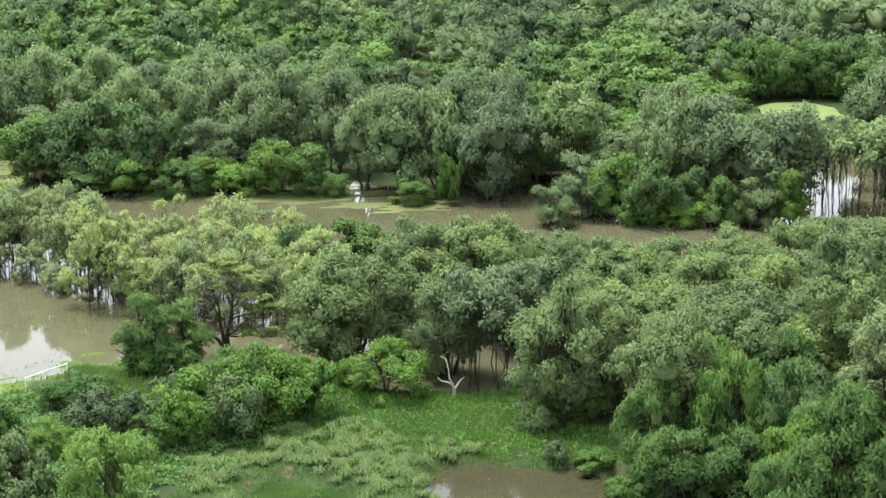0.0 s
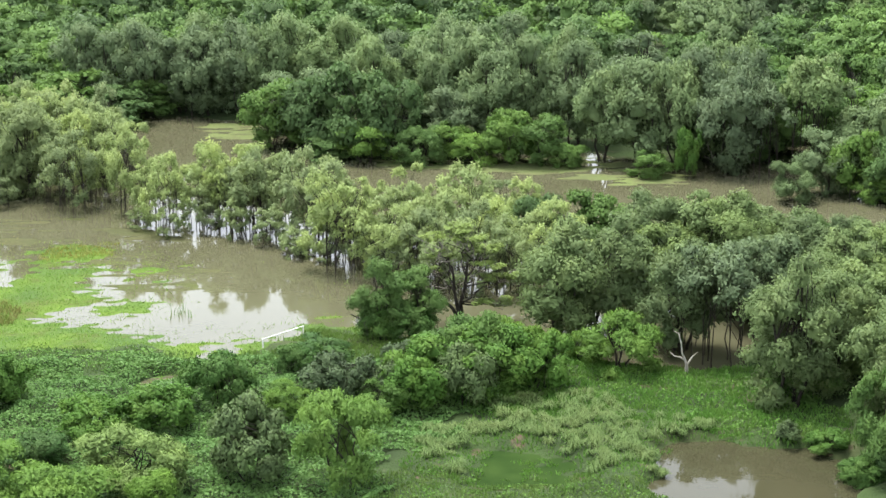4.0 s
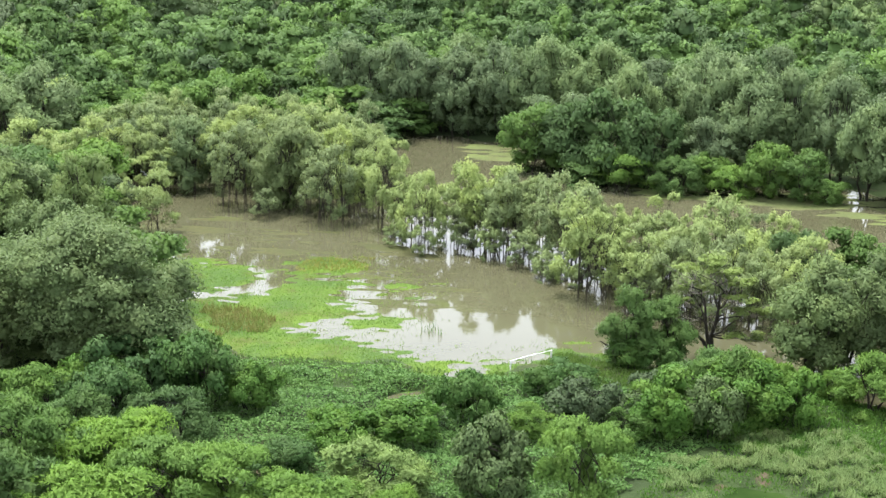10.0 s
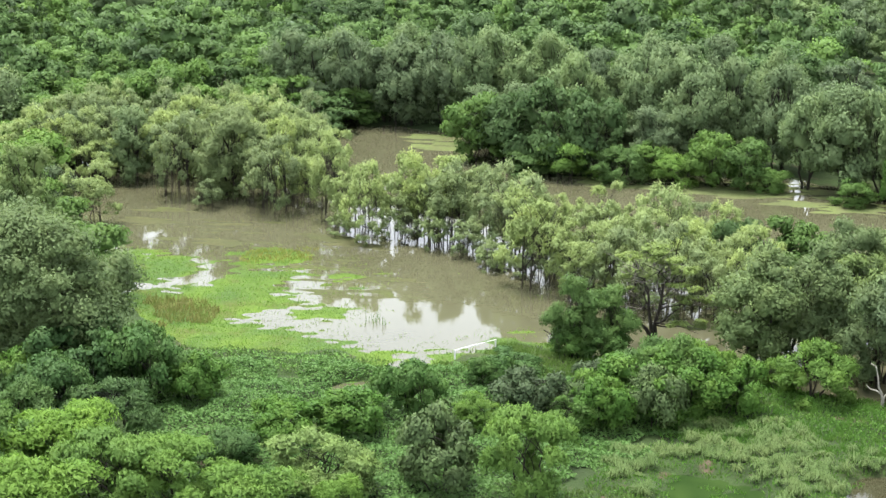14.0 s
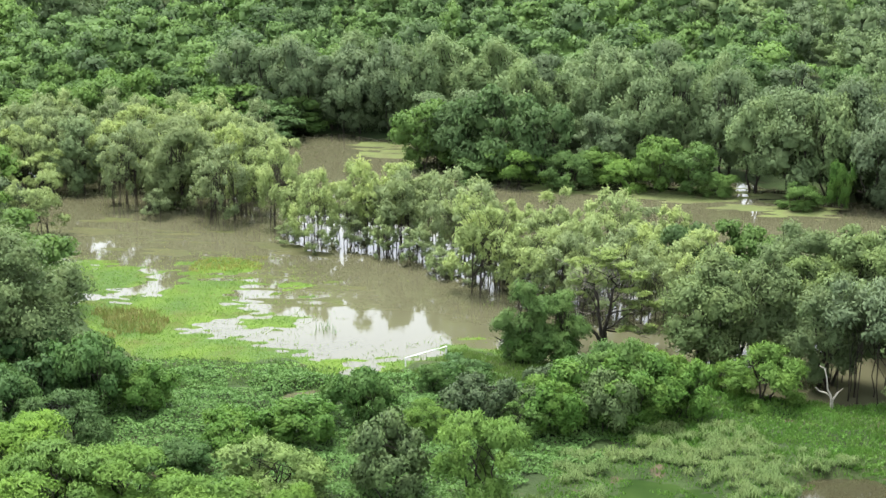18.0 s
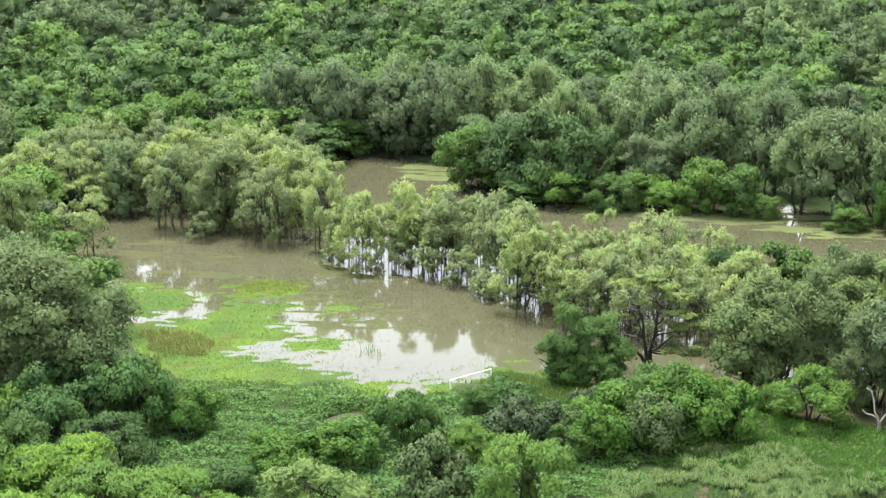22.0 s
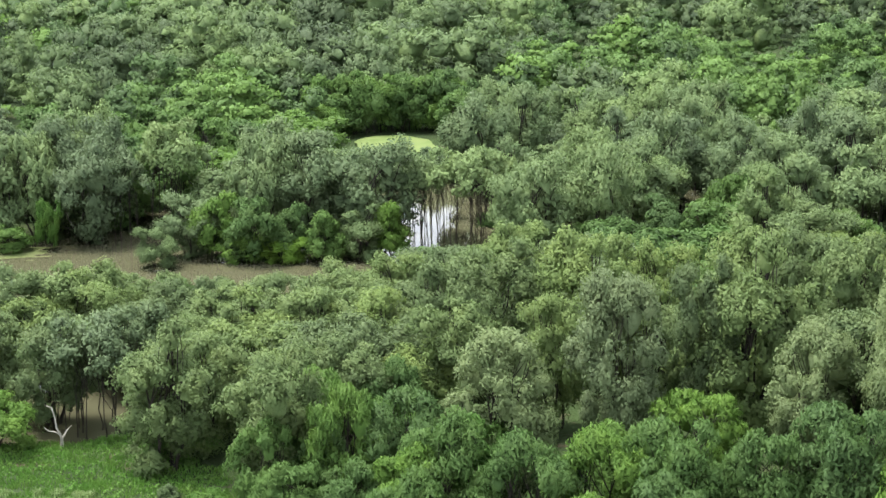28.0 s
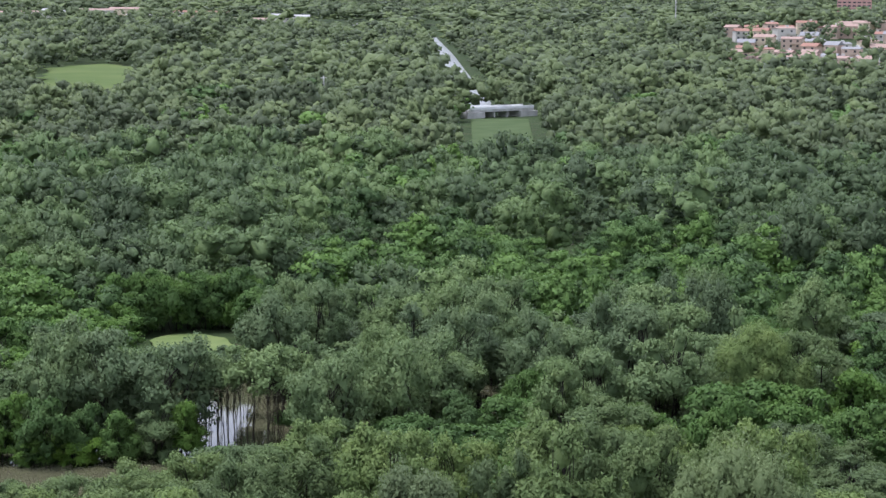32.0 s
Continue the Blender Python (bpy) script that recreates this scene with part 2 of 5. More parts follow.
def crooked(rng, a, b, steps, wander):
    s = np.linspace(0, 1, steps)[:, None]
    p = np.asarray(a) * (1 - s) + np.asarray(b) * s
    return p + rng.normal(size=p.shape) * wander * np.sin(np.pi * s) * [1, 1, 0.4]


# height, width, crown's foot, boughs, bough radius, leaves, leaf length, leaf width, core, stems, droop, tufts on a bough
KINDS = {
    "W": (8.0, 6.6, 0.07, 16, 1.3, 5200, 0.30, 0.12, 0.46, 7, 0.7, 9),
    "T": (10.0, 7.0, 0.40, 11, 1.6, 4200, 0.40, 0.18, 0.60, 7, 0.6, 11),
    "G": (10.5, 8.0, 0.02, 16, 1.9, 15000, 0.30, 0.145, 0.72, 3, 0.2, 12),
    "Y": (14.0, 14.0, 0.0, 34, 3.0, 52000, 0.31, 0.15, 0.72, 4, 0.15, 18),
    "Z": (6.2, 10.0, 0.0, 24, 1.5, 19000, 0.25, 0.17, 0.74, 4, 0.3, 12),
    "g": (10.5, 9.0, 0.02, 13, 2.3, 8000, 0.38, 0.19, 0.76, 3, 0.5, 12),
    "B": (6.0, 6.5, 0.0, 14, 1.4, 6500, 0.30, 0.19, 0.76, 3, 0.2, 10),
    "A": (7.0, 7.2, 0.0, 17, 1.4, 9500, 0.38, 0.12, 0.62, 3, 0.7, 10),
    "S": (4.4, 6.2, 0.0, 15, 1.2, 9500, 0.23, 0.16, 0.72, 3, 0.3, 10),
}


OCTA = (np.array([(1, 0, 0), (-1, 0, 0), (0, 1, 0), (0, -1, 0), (0, 0, 1), (0, 0, -1)], float) * 1.15,
        np.array([(0, 2, 4), (2, 1, 4), (1, 3, 4), (3, 0, 4), (2, 0, 5), (1, 2, 5), (3, 1, 5), (0, 3, 5)]))


# how flat the leaf tufts of a kind lie, and how far their outer rim hangs
TIER = {"B": (0.5, 0.12), "A": (0.42, 0.4), "S": (0.5, 0.18), "Z": (0.5, 0.25), "W": (0.95, 0.2), "T": (0.85, 0.2)}


def crown_shape(rng, kind, count=None, leaf=None, boughs=None, above=-2.0, grow=1.0, tufts=None):
    """Leaves round the tufts of a crown's boughs, over loose inner masses; the leaves are shaded with their tuft."""
    H, Wd, foot, nb, br, nleaf, ll, lw, core, _, droop, nt = KINDS[kind]
    nb, nleaf, nt, br = boughs or nb, count or nleaf, tufts or nt, br * grow
    ll, lw = leaf or (ll, lw)
    flat_z, hang = TIER.get(kind, (0.8, 0.1))
    z0 = foot * H
    mid, rz, rx = (z0 + H) / 2, max((H - z0) / 2 - br * 0.85, 0.3), max(Wd / 2 - br * 0.85, 0.3)
    i = np.arange(nb) + 0.5
    up, turn = 1 - (1.95 if foot < 0.05 else 1.75) * i / nb, i * 2.39996 + rng.uniform(0, 6.28)
    flat_r = np.sqrt(np.maximum(0, 1 - up ** 2)) ** 0.8
    d = np.stack([flat_r * np.cos(turn), flat_r * np.sin(turn), up], -1) + 0.2 * rng.normal(size=(nb, 3))
    c = d * [rx, rx, rz] * rng.uniform(0.72, 1.15, (nb, 1)) + [0, 0, mid]
    r = br * rng.uniform(0.6, 1.3, nb)
    heart = np.array([0, 0, mid * 0.35])
    tc, tr, tb = [], [], []
    for b, (ci, ri) in enumerate(zip(c, r)):
        dd = unit(unit(rng.normal(size=(nt, 3))) + unit(ci - [0, 0, mid * 0.7]) * 0.7 + [0, 0, 0.35])
        tc.append(ci + dd * ri * rng.uniform(0.35, 0.85, (nt, 1)) * [1, 1, 0.85])
        tr.append(ri * rng.uniform(0.26, 0.58, nt) * (0.85 if kind == "W" else 1.0) * (0.8 / flat_z) ** 0.5)
        tb.append(np.full(nt, b))
    tc, tr, tb = np.concatenate(tc), np.concatenate(tr), np.concatenate(tb)
    ball = ICO1 if nleaf > 100 else OCTA
    lie = np.array([1.0, 1.0, flat_z])
    out, nrms = [], []
    # the bough's own inner mass, then one lump for each tuft
    far = boughs is not None
    lumps = [(ci, ri * 0.42, ci, 0.9) for ci, ri in zip(c, r)] if kind not in "WT" else []
    lumps += [(q, rq * core * (0.54 if not far else 0.72 if nleaf > 600 else 0.92), c[b], flat_z) for q, rq, b in zip(tc, tr, tb)]
    for q, rq, home, fz in lumps:
        turned = ball[0] @ np.array(Euler(rng.uniform(0, 6.28, 3)).to_matrix())
        w = turned * (1 + 0.3 * rng.normal(size=(len(turned), 1))) * rng.uniform(0.8, 1.15, 3) * [1, 1, fz] * rq
        w[:, 2] -= hang * np.hypot(w[:, 0], w[:, 1]) ** 2 / max(rq, 0.1)
        w += q
        out.append((w, ball[1]))
        nrms.append(unit(0.62 * unit(turned) + 0.25 * unit(w - home) + 0.25 * unit(w - heart) + [0, 0, 0.22]))
    which = rng.choice(len(tc), nleaf * 3, p=tr ** 2 / (tr ** 2).sum())
    home = c[tb[which]]
    dirs = unit(unit(rng.normal(size=(len(which), 3))) + unit(tc[which] - home) * 0.5 + [0, 0, 0.3])
    k = np.flatnonzero(dirs[:, 2] > above)[:nleaf]
    which, dirs, home = which[k], dirs[k], home[k]
    n = len(k)
    off = dirs * lie * (tr[which] * rng.uniform(0.6 if far else 0.35, 1.2, n))[:, None]
    off[:, 2] -= hang * np.hypot(off[:, 0], off[:, 1]) ** 2 / tr[which]
    p = tc[which] + off
    p[:, 2] -= droop * 0.3 * rng.uniform(0, 1, n) ** 3
    nrm = unit(dirs + 0.55 * rng.normal(size=(n, 3)) + [0, 0, 0.3])
    out.append(leaves_at(rng, p, nrm, ll, lw, droop))
    nrms.append(np.repeat(unit(0.62 * dirs + 0.25 * unit(p - home) + 0.25 * unit(p - heart) + 0.16 * nrm + [0, 0, 0.22]), 4, axis=0))
    v, f = join(out)
    v[:, 2] = np.maximum(v[:, 2], 0.02)
    v[:, 2] *= H / np.percentile(v[:, 2], 99.7)
    v[:, :2] *= Wd / 2 / np.percentile(np.hypot(v[:, 0], v[:, 1]), 97)
    return v, f, tc, np.concatenate(nrms)


def trunk_shape(rng, kind, c):
    H, Wd, foot, _, _, _, _, _, _, stems, _, _ = KINDS[kind]
    out = []
    big = c[np.argsort(-c[:, 2])]
    base = {"W": 0.0105, "T": 0.0075}.get(kind, 0.02) * H
    for s in range(stems):
        ang = 2 * np.pi * (s + rng.uniform(-0.3, 0.3)) / stems
        spread = Wd * (0.2 if kind in "WT" else 0.06)
        foot_at = np.array([np.cos(ang) * spread, np.sin(ang) * spread, -0.5])
        head = np.array([np.cos(ang), np.sin(ang), 0]) * Wd * 0.17 + [0, 0, H * 0.55]
        line = crooked(rng, foot_at, head, 6, 0.08 if kind in "WT" else 0.22)
        out.append(tube(line, np.linspace(base * 0.75, base * 0.3, 6), 6))
        for tgt in big[s::stems][:5]:
            st = line[rng.integers(2, 6)]
            out.append(tube(crooked(rng, st, tgt, 4, 0.18), np.linspace(base * 0.32, base * 0.08, 4), 4))
    return join(out)


LABELS = {
    "W": ("mangrove_tree", "airy yellow-green mangrove tree on slender dark stems", "tree"),
    "G": ("mangrove_tree", "grey-green mangrove tree with a dense lumpy crown", "tree"),
    "g": ("mangrove_tree", "grey-green mangrove tree with a dense lumpy crown", "tree"),
    "B": ("leafy_tree", "bright green bushy tree leafed down to the bank", "tree"),
    "A": ("feathery_tree", "light green feathery tree with drooping sprays", "tree"),
    "S": ("shrub", "dark green broad-leaved shrub overgrown with creepers", "shrub"),
    "V": ("mangrove_tree", "tall pale olive mangrove tree with soft full crown", "tree"),
    "T": ("mangrove_tree", "tall grey-green mangrove on bare dark trunks in water", "tree"),
    "Y": ("mangrove_tree", "huge spreading olive-green mangrove tree beside the marsh", "tree"),
    "X": ("mangrove_tree", "huge pale olive mangrove tree with soft rounded crown", "tree"),
    "Z": ("shrub", "big dull green mound of shrub and hanging creepers", "shrub"),
    "D": ("leafy_tree", "dark green leafy tree standing at the lake's edge", "tree"),
    "K": ("feathery_tree", "fresh yellow-green feathery tree with drooping sprays", "tree"),
    "P": ("shrub", "pale green fine-leaved shrub at the waterside", "shrub"),
    "U": ("shrub", "dull dark grey-green shrub among brighter bushes", "shrub"),
}
PROTOS, PLACED = {}, []


def prototypes(kind, variants):
    shape = {"P": "A", "K": "A", "U": "S", "V": "G", "X": "Y", "D": "G"}.get(kind, kind)
    out = []
    for k in range(variants):
        rng = np.random.default_rng(100 * ord(kind) + k)
        name, label, cat = LABELS[kind]
        v, f, c, nrm = crown_shape(rng, shape)
        tv, tf = trunk_shape(rng, shape, c)
        out.append([name, label, cat, mesh_of("crown", v, f, LEAF[{"T": "g", "X": "V", "Y": "G", "Z": "S", "D": "B"}.get(kind, kind)], None, nrm), mesh_of("trunk", tv, tf, BARK), shape])
    return out


def plant(kind, x, y, z, h, w, seed):
    """One tree or shrub: an empty at its foot with trunk and crown."""
    if kind not in PROTOS:
        PROTOS[kind] = prototypes(kind, {"W": 5, "G": 4, "g": 4, "B": 4, "A": 4, "S": 4, "K": 2, "U": 2, "T": 2}.get(kind, 1))
    rng = random.Random(seed)
    name, label, cat, crown, trunk, shape = rng.choice(PROTOS[kind])
    H, Wd = KINDS[shape][:2]
    root = tagged(new(name), label, cat, {"tree": "trees of the flooded wood", "shrub": "shrubs on the bank"}[cat])
    root.matrix_basis = pose(x, y, z, 0, 0, rng.uniform(0, 360)) @ Matrix.Diagonal((w / Wd, w / Wd, h / H, 1))
    part("trunk", trunk, root)
    part("crown", crown, root)
    PLACED.append((x, y, w))
    return root


# ---- plan: outlines on the ground ----
NEAR_BANK = [(-58.8, 185.2), (-54.6, 180.6), (-50.4, 181.9), (-44.5, 178.9), (-41.0, 182.8), (-35.6, 180.8), (-35.4, 172.1), (-34.8, 162.7), (-30.4, 156.9), (-26.2, 153.1), (-24.2, 148.1), (-21.7, 146.6), (-19.7, 148.1), (-18.9, 150.8), (-15.5, 150.7), (-13.7, 155.6), (-10.3, 153.3), (-7.5, 151.5), (-2.2, 153.4), (2.3, 153.1), (5.1, 151.2), (8.4, 145.8), (11.8, 144.1), (15.1, 143.0), (17.7, 142.6), (20.3, 144.6), (23.4, 151.6), (30.9, 157.1), (41.5, 161.1), (44.2, 152.1), (55.7, 156.6), (70.2, 152.9), (100.1, 149.1)]
POOL = [(13.0, 127.0), (15.5, 128.5), (19.8, 127.9), (21.5, 126.1), (24.6, 124.3), (25.5, 120.8), (23.7, 115.6), (15.7, 114.6), (11.4, 117.8), (12.5, 123.7)]
GREEN_POOL = [(-1.9, 125.4), (-0.0, 126.9), (3.4, 126.5), (5.6, 124.8), (7.0, 122.2), (5.3, 118.4), (-0.8, 119.1)]
MARSH = [(-58.8, 185.2), (-54.7, 181.3), (-50.6, 182.8), (-44.8, 179.9), (-41.2, 183.8), (-35.3, 182.1), (-32.7, 174.5), (-31.6, 163.2), (-24.2, 160.0), (-20.6, 154.8), (-19.7, 148.1), (-24.0, 147.0), (-33.2, 147.4), (-39.5, 148.7), (-44.0, 151.1), (-49.6, 160.4)]
WHITE_POOL = [(-32.5, 164.9), (-28.4, 167.4), (-21.9, 164.8), (-16.4, 158.8), (-13.3, 156.8), (-19.6, 147.7), (-23.0, 146.5), (-25.1, 151.0), (-27.1, 154.6), (-33.5, 157.7)]
STREAK = [(-49.2, 167.9), (-45.8, 172.8), (-41.9, 177.2), (-40.7, 173.2), (-43.9, 167.8), (-47.3, 164.8)]
RIVER_MAT = [(-14.2, 218.4), (-6.7, 216.1), (-1.1, 215.8), (5.2, 216.9), (11.6, 218.0), (16.4, 214.3), (21.9, 207.2), (19.8, 204.0), (15.5, 203.9), (12.1, 206.6), (7.4, 209.9), (2.0, 211.3), (-3.5, 213.2), (-9.7, 215.6)]
RIVER_MAT_FAR = [(-34.2, 235.1), (-31.9, 238.3), (-27.4, 236.2), (-25.7, 230.3), (-28.6, 229.1), (-32.5, 232.6)]
GREEN_POND = [(68.5, 260.3), (74.2, 261.5), (81.1, 260.7), (77.4, 246.0), (72.3, 241.8), (64.7, 243.4)]
CANAL_WEED = [(291.5, 644.4), (308.3, 638.6), (210.7, 428.7), (197.4, 433.6)]
FIELD = [(160.0, 780.0), (182.2, 869.2), (238.9, 1100.0), (282.8, 1150.3), (290.2, 1074.3), (240.6, 920.0), (187.5, 745.0), (165.3, 690.0)]
FIELD_B = [(284.3, 1049.3), (382.6, 1366.6), (424.2, 1380.6), (352.9, 1137.3)]
CLEARING = [(-63.6, 207.2), (-55.6, 208.5), (-49.9, 223.2), (-41.0, 242.0), (-28.0, 241.1), (-23.7, 227.3), (-8.6, 219.5), (5.2, 217.5), (24.6, 209.1), (38.7, 198.3), (55.2, 194.8), (57.3, 184.4), (41.1, 149.9), (31.8, 121.7), (25.4, 110.0), (-45.1, 106.1), (-53.6, 127.3), (-47.2, 140.1), (-49.1, 160.4), (-57.6, 185.9)]
CANAL_RIGHT = [(316.3, 678.8), (325.2, 701.0), (382.3, 841.0), (449.9, 1007.4), (550.3, 1253.1), (739.8, 1727.5)]
STRIP = [(-56.3, 206.3), (-48.1, 203.7), (-38.5, 198.8), (-30.9, 189.2), (-22.2, 187.3), (-12.8, 172.9), (-7.8, 175.5), (-2.7, 175.3), (3.8, 174.4), (9.7, 166.2), (9.9, 170.8), (3.9, 181.3), (-2.9, 182.3), (-8.2, 182.9), (-15.9, 184.5), (-22.7, 191.9), (-31.7, 194.3), (-39.2, 202.9), (-49.2, 208.6), (-58.0, 212.5)]
TUSSOCK_PATCH = [(-4.5, 126.5), (-1.1, 131.6), (2.9, 135.9), (7.0, 136.1), (10.0, 132.8), (15.1, 131.1), (15.9, 128.2), (13.0, 126.8), (12.1, 121.6), (6.1, 120.8), (-4.4, 121.9)]
WEED_PATCH = [(-46.0, 160.0), (-44.3, 163.0), (-39.5, 160.2), (-38.8, 155.2), (-42.3, 153.8), (-44.8, 155.9)]
WEED_PATCH_B = [(-41.1, 177.3), (-39.8, 182.3), (-35.8, 182.0), (-34.3, 177.3), (-38.1, 174.7)]
VINES = [(-40.4, 139.8), (-38.8, 146.4), (-36.0, 143.6), (-32.3, 146.0), (-28.5, 142.6), (-25.5, 145.6), (-21.6, 144.6), (-19.2, 145.6), (-15.0, 145.0), (-10.0, 145.6), (-6.0, 145.6), (1.3, 134.9), (-1.9, 129.5), (-6.3, 122.6), (-7.9, 112.1), (-35.0, 107.8), (-37.7, 127.5)]
LAWN = [(-7.5, 151.5), (-2.2, 153.1), (5.1, 151.2), (8.4, 145.5), (11.7, 143.8), (17.6, 142.4), (22.1, 143.0), (22.5, 135.1), (24.5, 127.8), (21.2, 127.1), (15.6, 129.0), (9.9, 131.6), (1.2, 132.5), (-2.8, 137.8), (-7.2, 147.4)]
REEDS = [(-26.2, 157.2), (-26.2, 160.6), (-24.3, 160.9), (-23.2, 156.8)]
BELT = [(5.6, 163.1), (12.5, 164.2), (22.4, 164.9), (31.7, 161.3), (40.7, 157.8), (50.2, 156.8), (43.7, 135.4), (34.5, 132.7), (25.2, 138.7), (23.4, 151.6), (20.2, 155.8), (12.9, 158.2), (7.4, 161.2)]
SHALLOWS = [(-50.5, 184.7), (-45.8, 193.8), (-37.1, 191.5), (-32.5, 185.2), (-29.7, 169.1), (-31.6, 163.2), (-34.5, 157.6), (-39.8, 177.5), (-45.1, 181.0)]
OPENING = [(59.9, 209.7), (71.7, 208.4), (78.5, 249.6), (66.7, 250.9)]
PUDDLE = [(-28.0, 136.4), (-27.0, 138.9), (-25.4, 141.2), (-23.9, 142.4), (-23.4, 140.6), (-25.0, 137.6), (-26.6, 135.4)]


TURF = [
    [(-54.9, 176.8), (-51.5, 178.3), (-47.7, 178.5), (-43.7, 174.9), (-44.8, 171.5), (-47.6, 168.3), (-50.7, 167.2), (-52.8, 169.9)],
    [(-51.6, 162.4), (-47.6, 164.5), (-44.5, 166.3), (-41.7, 169.6), (-40.0, 173.8), (-37.1, 172.6), (-35.1, 174.6), (-33.6, 170.8), (-35.0, 167.7), (-33.5, 165.2), (-34.7, 161.4), (-35.7, 157.8), (-36.1, 154.4), (-34.6, 153.8), (-32.5, 155.6), (-29.4, 154.1), (-26.2, 151.9), (-25.0, 149.0), (-26.2, 146.6), (-28.5, 143.5), (-32.2, 141.9), (-36.4, 141.7), (-39.3, 143.2), (-44.1, 145.5), (-48.1, 147.4)],
    [(-32.2, 160.5), (-29.9, 162.1), (-27.3, 161.1), (-27.4, 159.0), (-29.7, 158.0), (-31.7, 158.7)],
    [(-42.3, 178.0), (-39.9, 180.6), (-35.3, 179.7), (-34.3, 177.2), (-37.5, 174.6), (-40.9, 175.3)],
    [(-26.7, 144.4), (-25.4, 147.5), (-23.1, 149.8), (-22.5, 147.2), (-23.7, 144.8), (-24.6, 142.3)],
    [(-21.6, 148.5), (-20.8, 149.7), (-19.7, 148.8), (-19.7, 147.6), (-20.9, 147.1)],
    [(-21.5, 145.0), (-19.8, 150.8), (-17.6, 151.6), (-14.8, 154.8), (-11.8, 156.0), (-8.0, 153.6), (-8.0, 146.0), (-14.0, 142.0)],
]
DROWNED = [(-57.0, 184.0), (-53.0, 196.0), (-46.0, 194.0), (-38.0, 190.0), (-30.0, 183.0), (-25.0, 172.0), (-27.0, 166.0), (-33.0, 168.0), (-36.0, 176.0), (-44.0, 180.0), (-50.0, 180.0)]
FAR_LAND = [(-90.0, 252.0), (-56.0, 240.0), (-39.4, 244.5), (-25.5, 239.9), (-22.5, 228.5), (-16.5, 224.1), (-10.1, 222.1), (-2.3, 218.9), (5.2, 219.6), (11.5, 220.4), (16.4, 217.3), (24.5, 212.6), (27.0, 262.0), (-90.0, 275.0)]
STRIP_BACK = [(-70.0, 206.5), (-62.3, 210.5), (-54.0, 211.0), (-47.0, 209.0), (-41.2, 207.5), (-38.0, 212.0), (-42.5, 221.5), (-54.3, 224.4), (-67.5, 223.9), (-73.3, 218.6)]
TURF_THIN = [(-35.5, 179.0), (-31.0, 178.0), (-27.0, 171.0), (-28.5, 166.5), (-32.5, 166.0), (-34.0, 171.0)]


def inside(poly, x, y):
    x, y = np.asarray(x, float), np.asarray(y, float)
    hit = np.zeros(x.shape, bool)
    for (x1, y1), (x2, y2) in zip(poly, poly[1:] + poly[:1]):
        c = (y1 > y) != (y2 > y)
        hit ^= c & (x < (x2 - x1) * (y - y1) / (y2 - y1 + 1e-12) + x1)
    return hit


def depth_in(poly, x, y):
    """Metres inside the outline; negative outside."""
    x, y = np.asarray(x, float), np.asarray(y, float)
    best = np.full(x.shape, 1e9)
    for (x1, y1), (x2, y2) in zip(poly, poly[1:] + poly[:1]):
        dx, dy = x2 - x1, y2 - y1
        s = np.clip(((x - x1) * dx + (y - y1) * dy) / (dx * dx + dy * dy + 1e-9), 0, 1)
        best = np.minimum(best, np.hypot(x - x1 - s * dx, y - y1 - s * dy))
    return np.where(inside(poly, x, y), best, -best)


def wobble(x, y, scale, seed=0.0):
    """Smooth noise, about -1 to 1, from a few turned waves."""
    rng = np.random.default_rng(int(seed * 10) + 7)
    out = 0
    for k in range(9):
        a, ph, s = rng.uniform(0, 6.28), rng.uniform(0, 6.28), scale * rng.uniform(0.45, 1.8)
        out = out + np.sin((x * np.cos(a) + y * np.sin(a)) * 6.28 / s + ph + 0.9 * np.sin((x * np.sin(a) - y * np.cos(a)) * 4.1 / s))
    return out / 4.0


def ripples(x, y, seed):
    """Broken edges at four sizes, drawn out along the shore."""
    return 1.0 * wobble(x * 0.6, y, 6.0, seed) + 0.9 * wobble(x * 0.5, y, 2.6, seed + 1) + 0.8 * wobble(x * 0.45, y, 1.3, seed + 2)


def turf_height(x, y):
    """Height of the marsh turf over the water: its edges fray into the shallows."""
    x, y = np.asarray(x, float), np.asarray(y, float)
    f = np.max([depth_in(p, x, y) for p in TURF], axis=0)
    thin = np.clip(depth_in(TURF_THIN, x, y), -4, 0.3) - 1.3
    f = np.maximum(np.minimum(f, 3.0), thin)
    return np.clip(0.025 * (f + 0.05 + ripples(x, y, 41) * 1.15), -0.12, 0.1)


POND_LONG, POND_DEEP = 5.2, 7.0
BANK = NEAR_BANK + [(400, 140), (400, -300), (-400, -300), (-400, 200), (-90, 190)]


canal = [(x + 1, y) for x, y in CANAL_RIGHT] + [(x - 8.5 - 0.008 * (y - 700), y + 3) for x, y in CANAL_RIGHT[::-1]]


def hill(x, y):
    """Two low rises in the distance, under the town and the works."""
    low = np.clip((-depth_in(canal, x, y) - 60) / 120, 0, 1)
    far = 26 * np.clip((np.hypot(x, y) - 3300) / 1500, 0, 1)
    return far + low * sum(top * np.exp(-((x - hx) ** 2 + (y - hy) ** 2) / (2 * s * s)) for hx, hy, s, top in ((790, 1120, 150, 17), (500, 1870, 260, 17), (1240, 1900, 200, 13)))


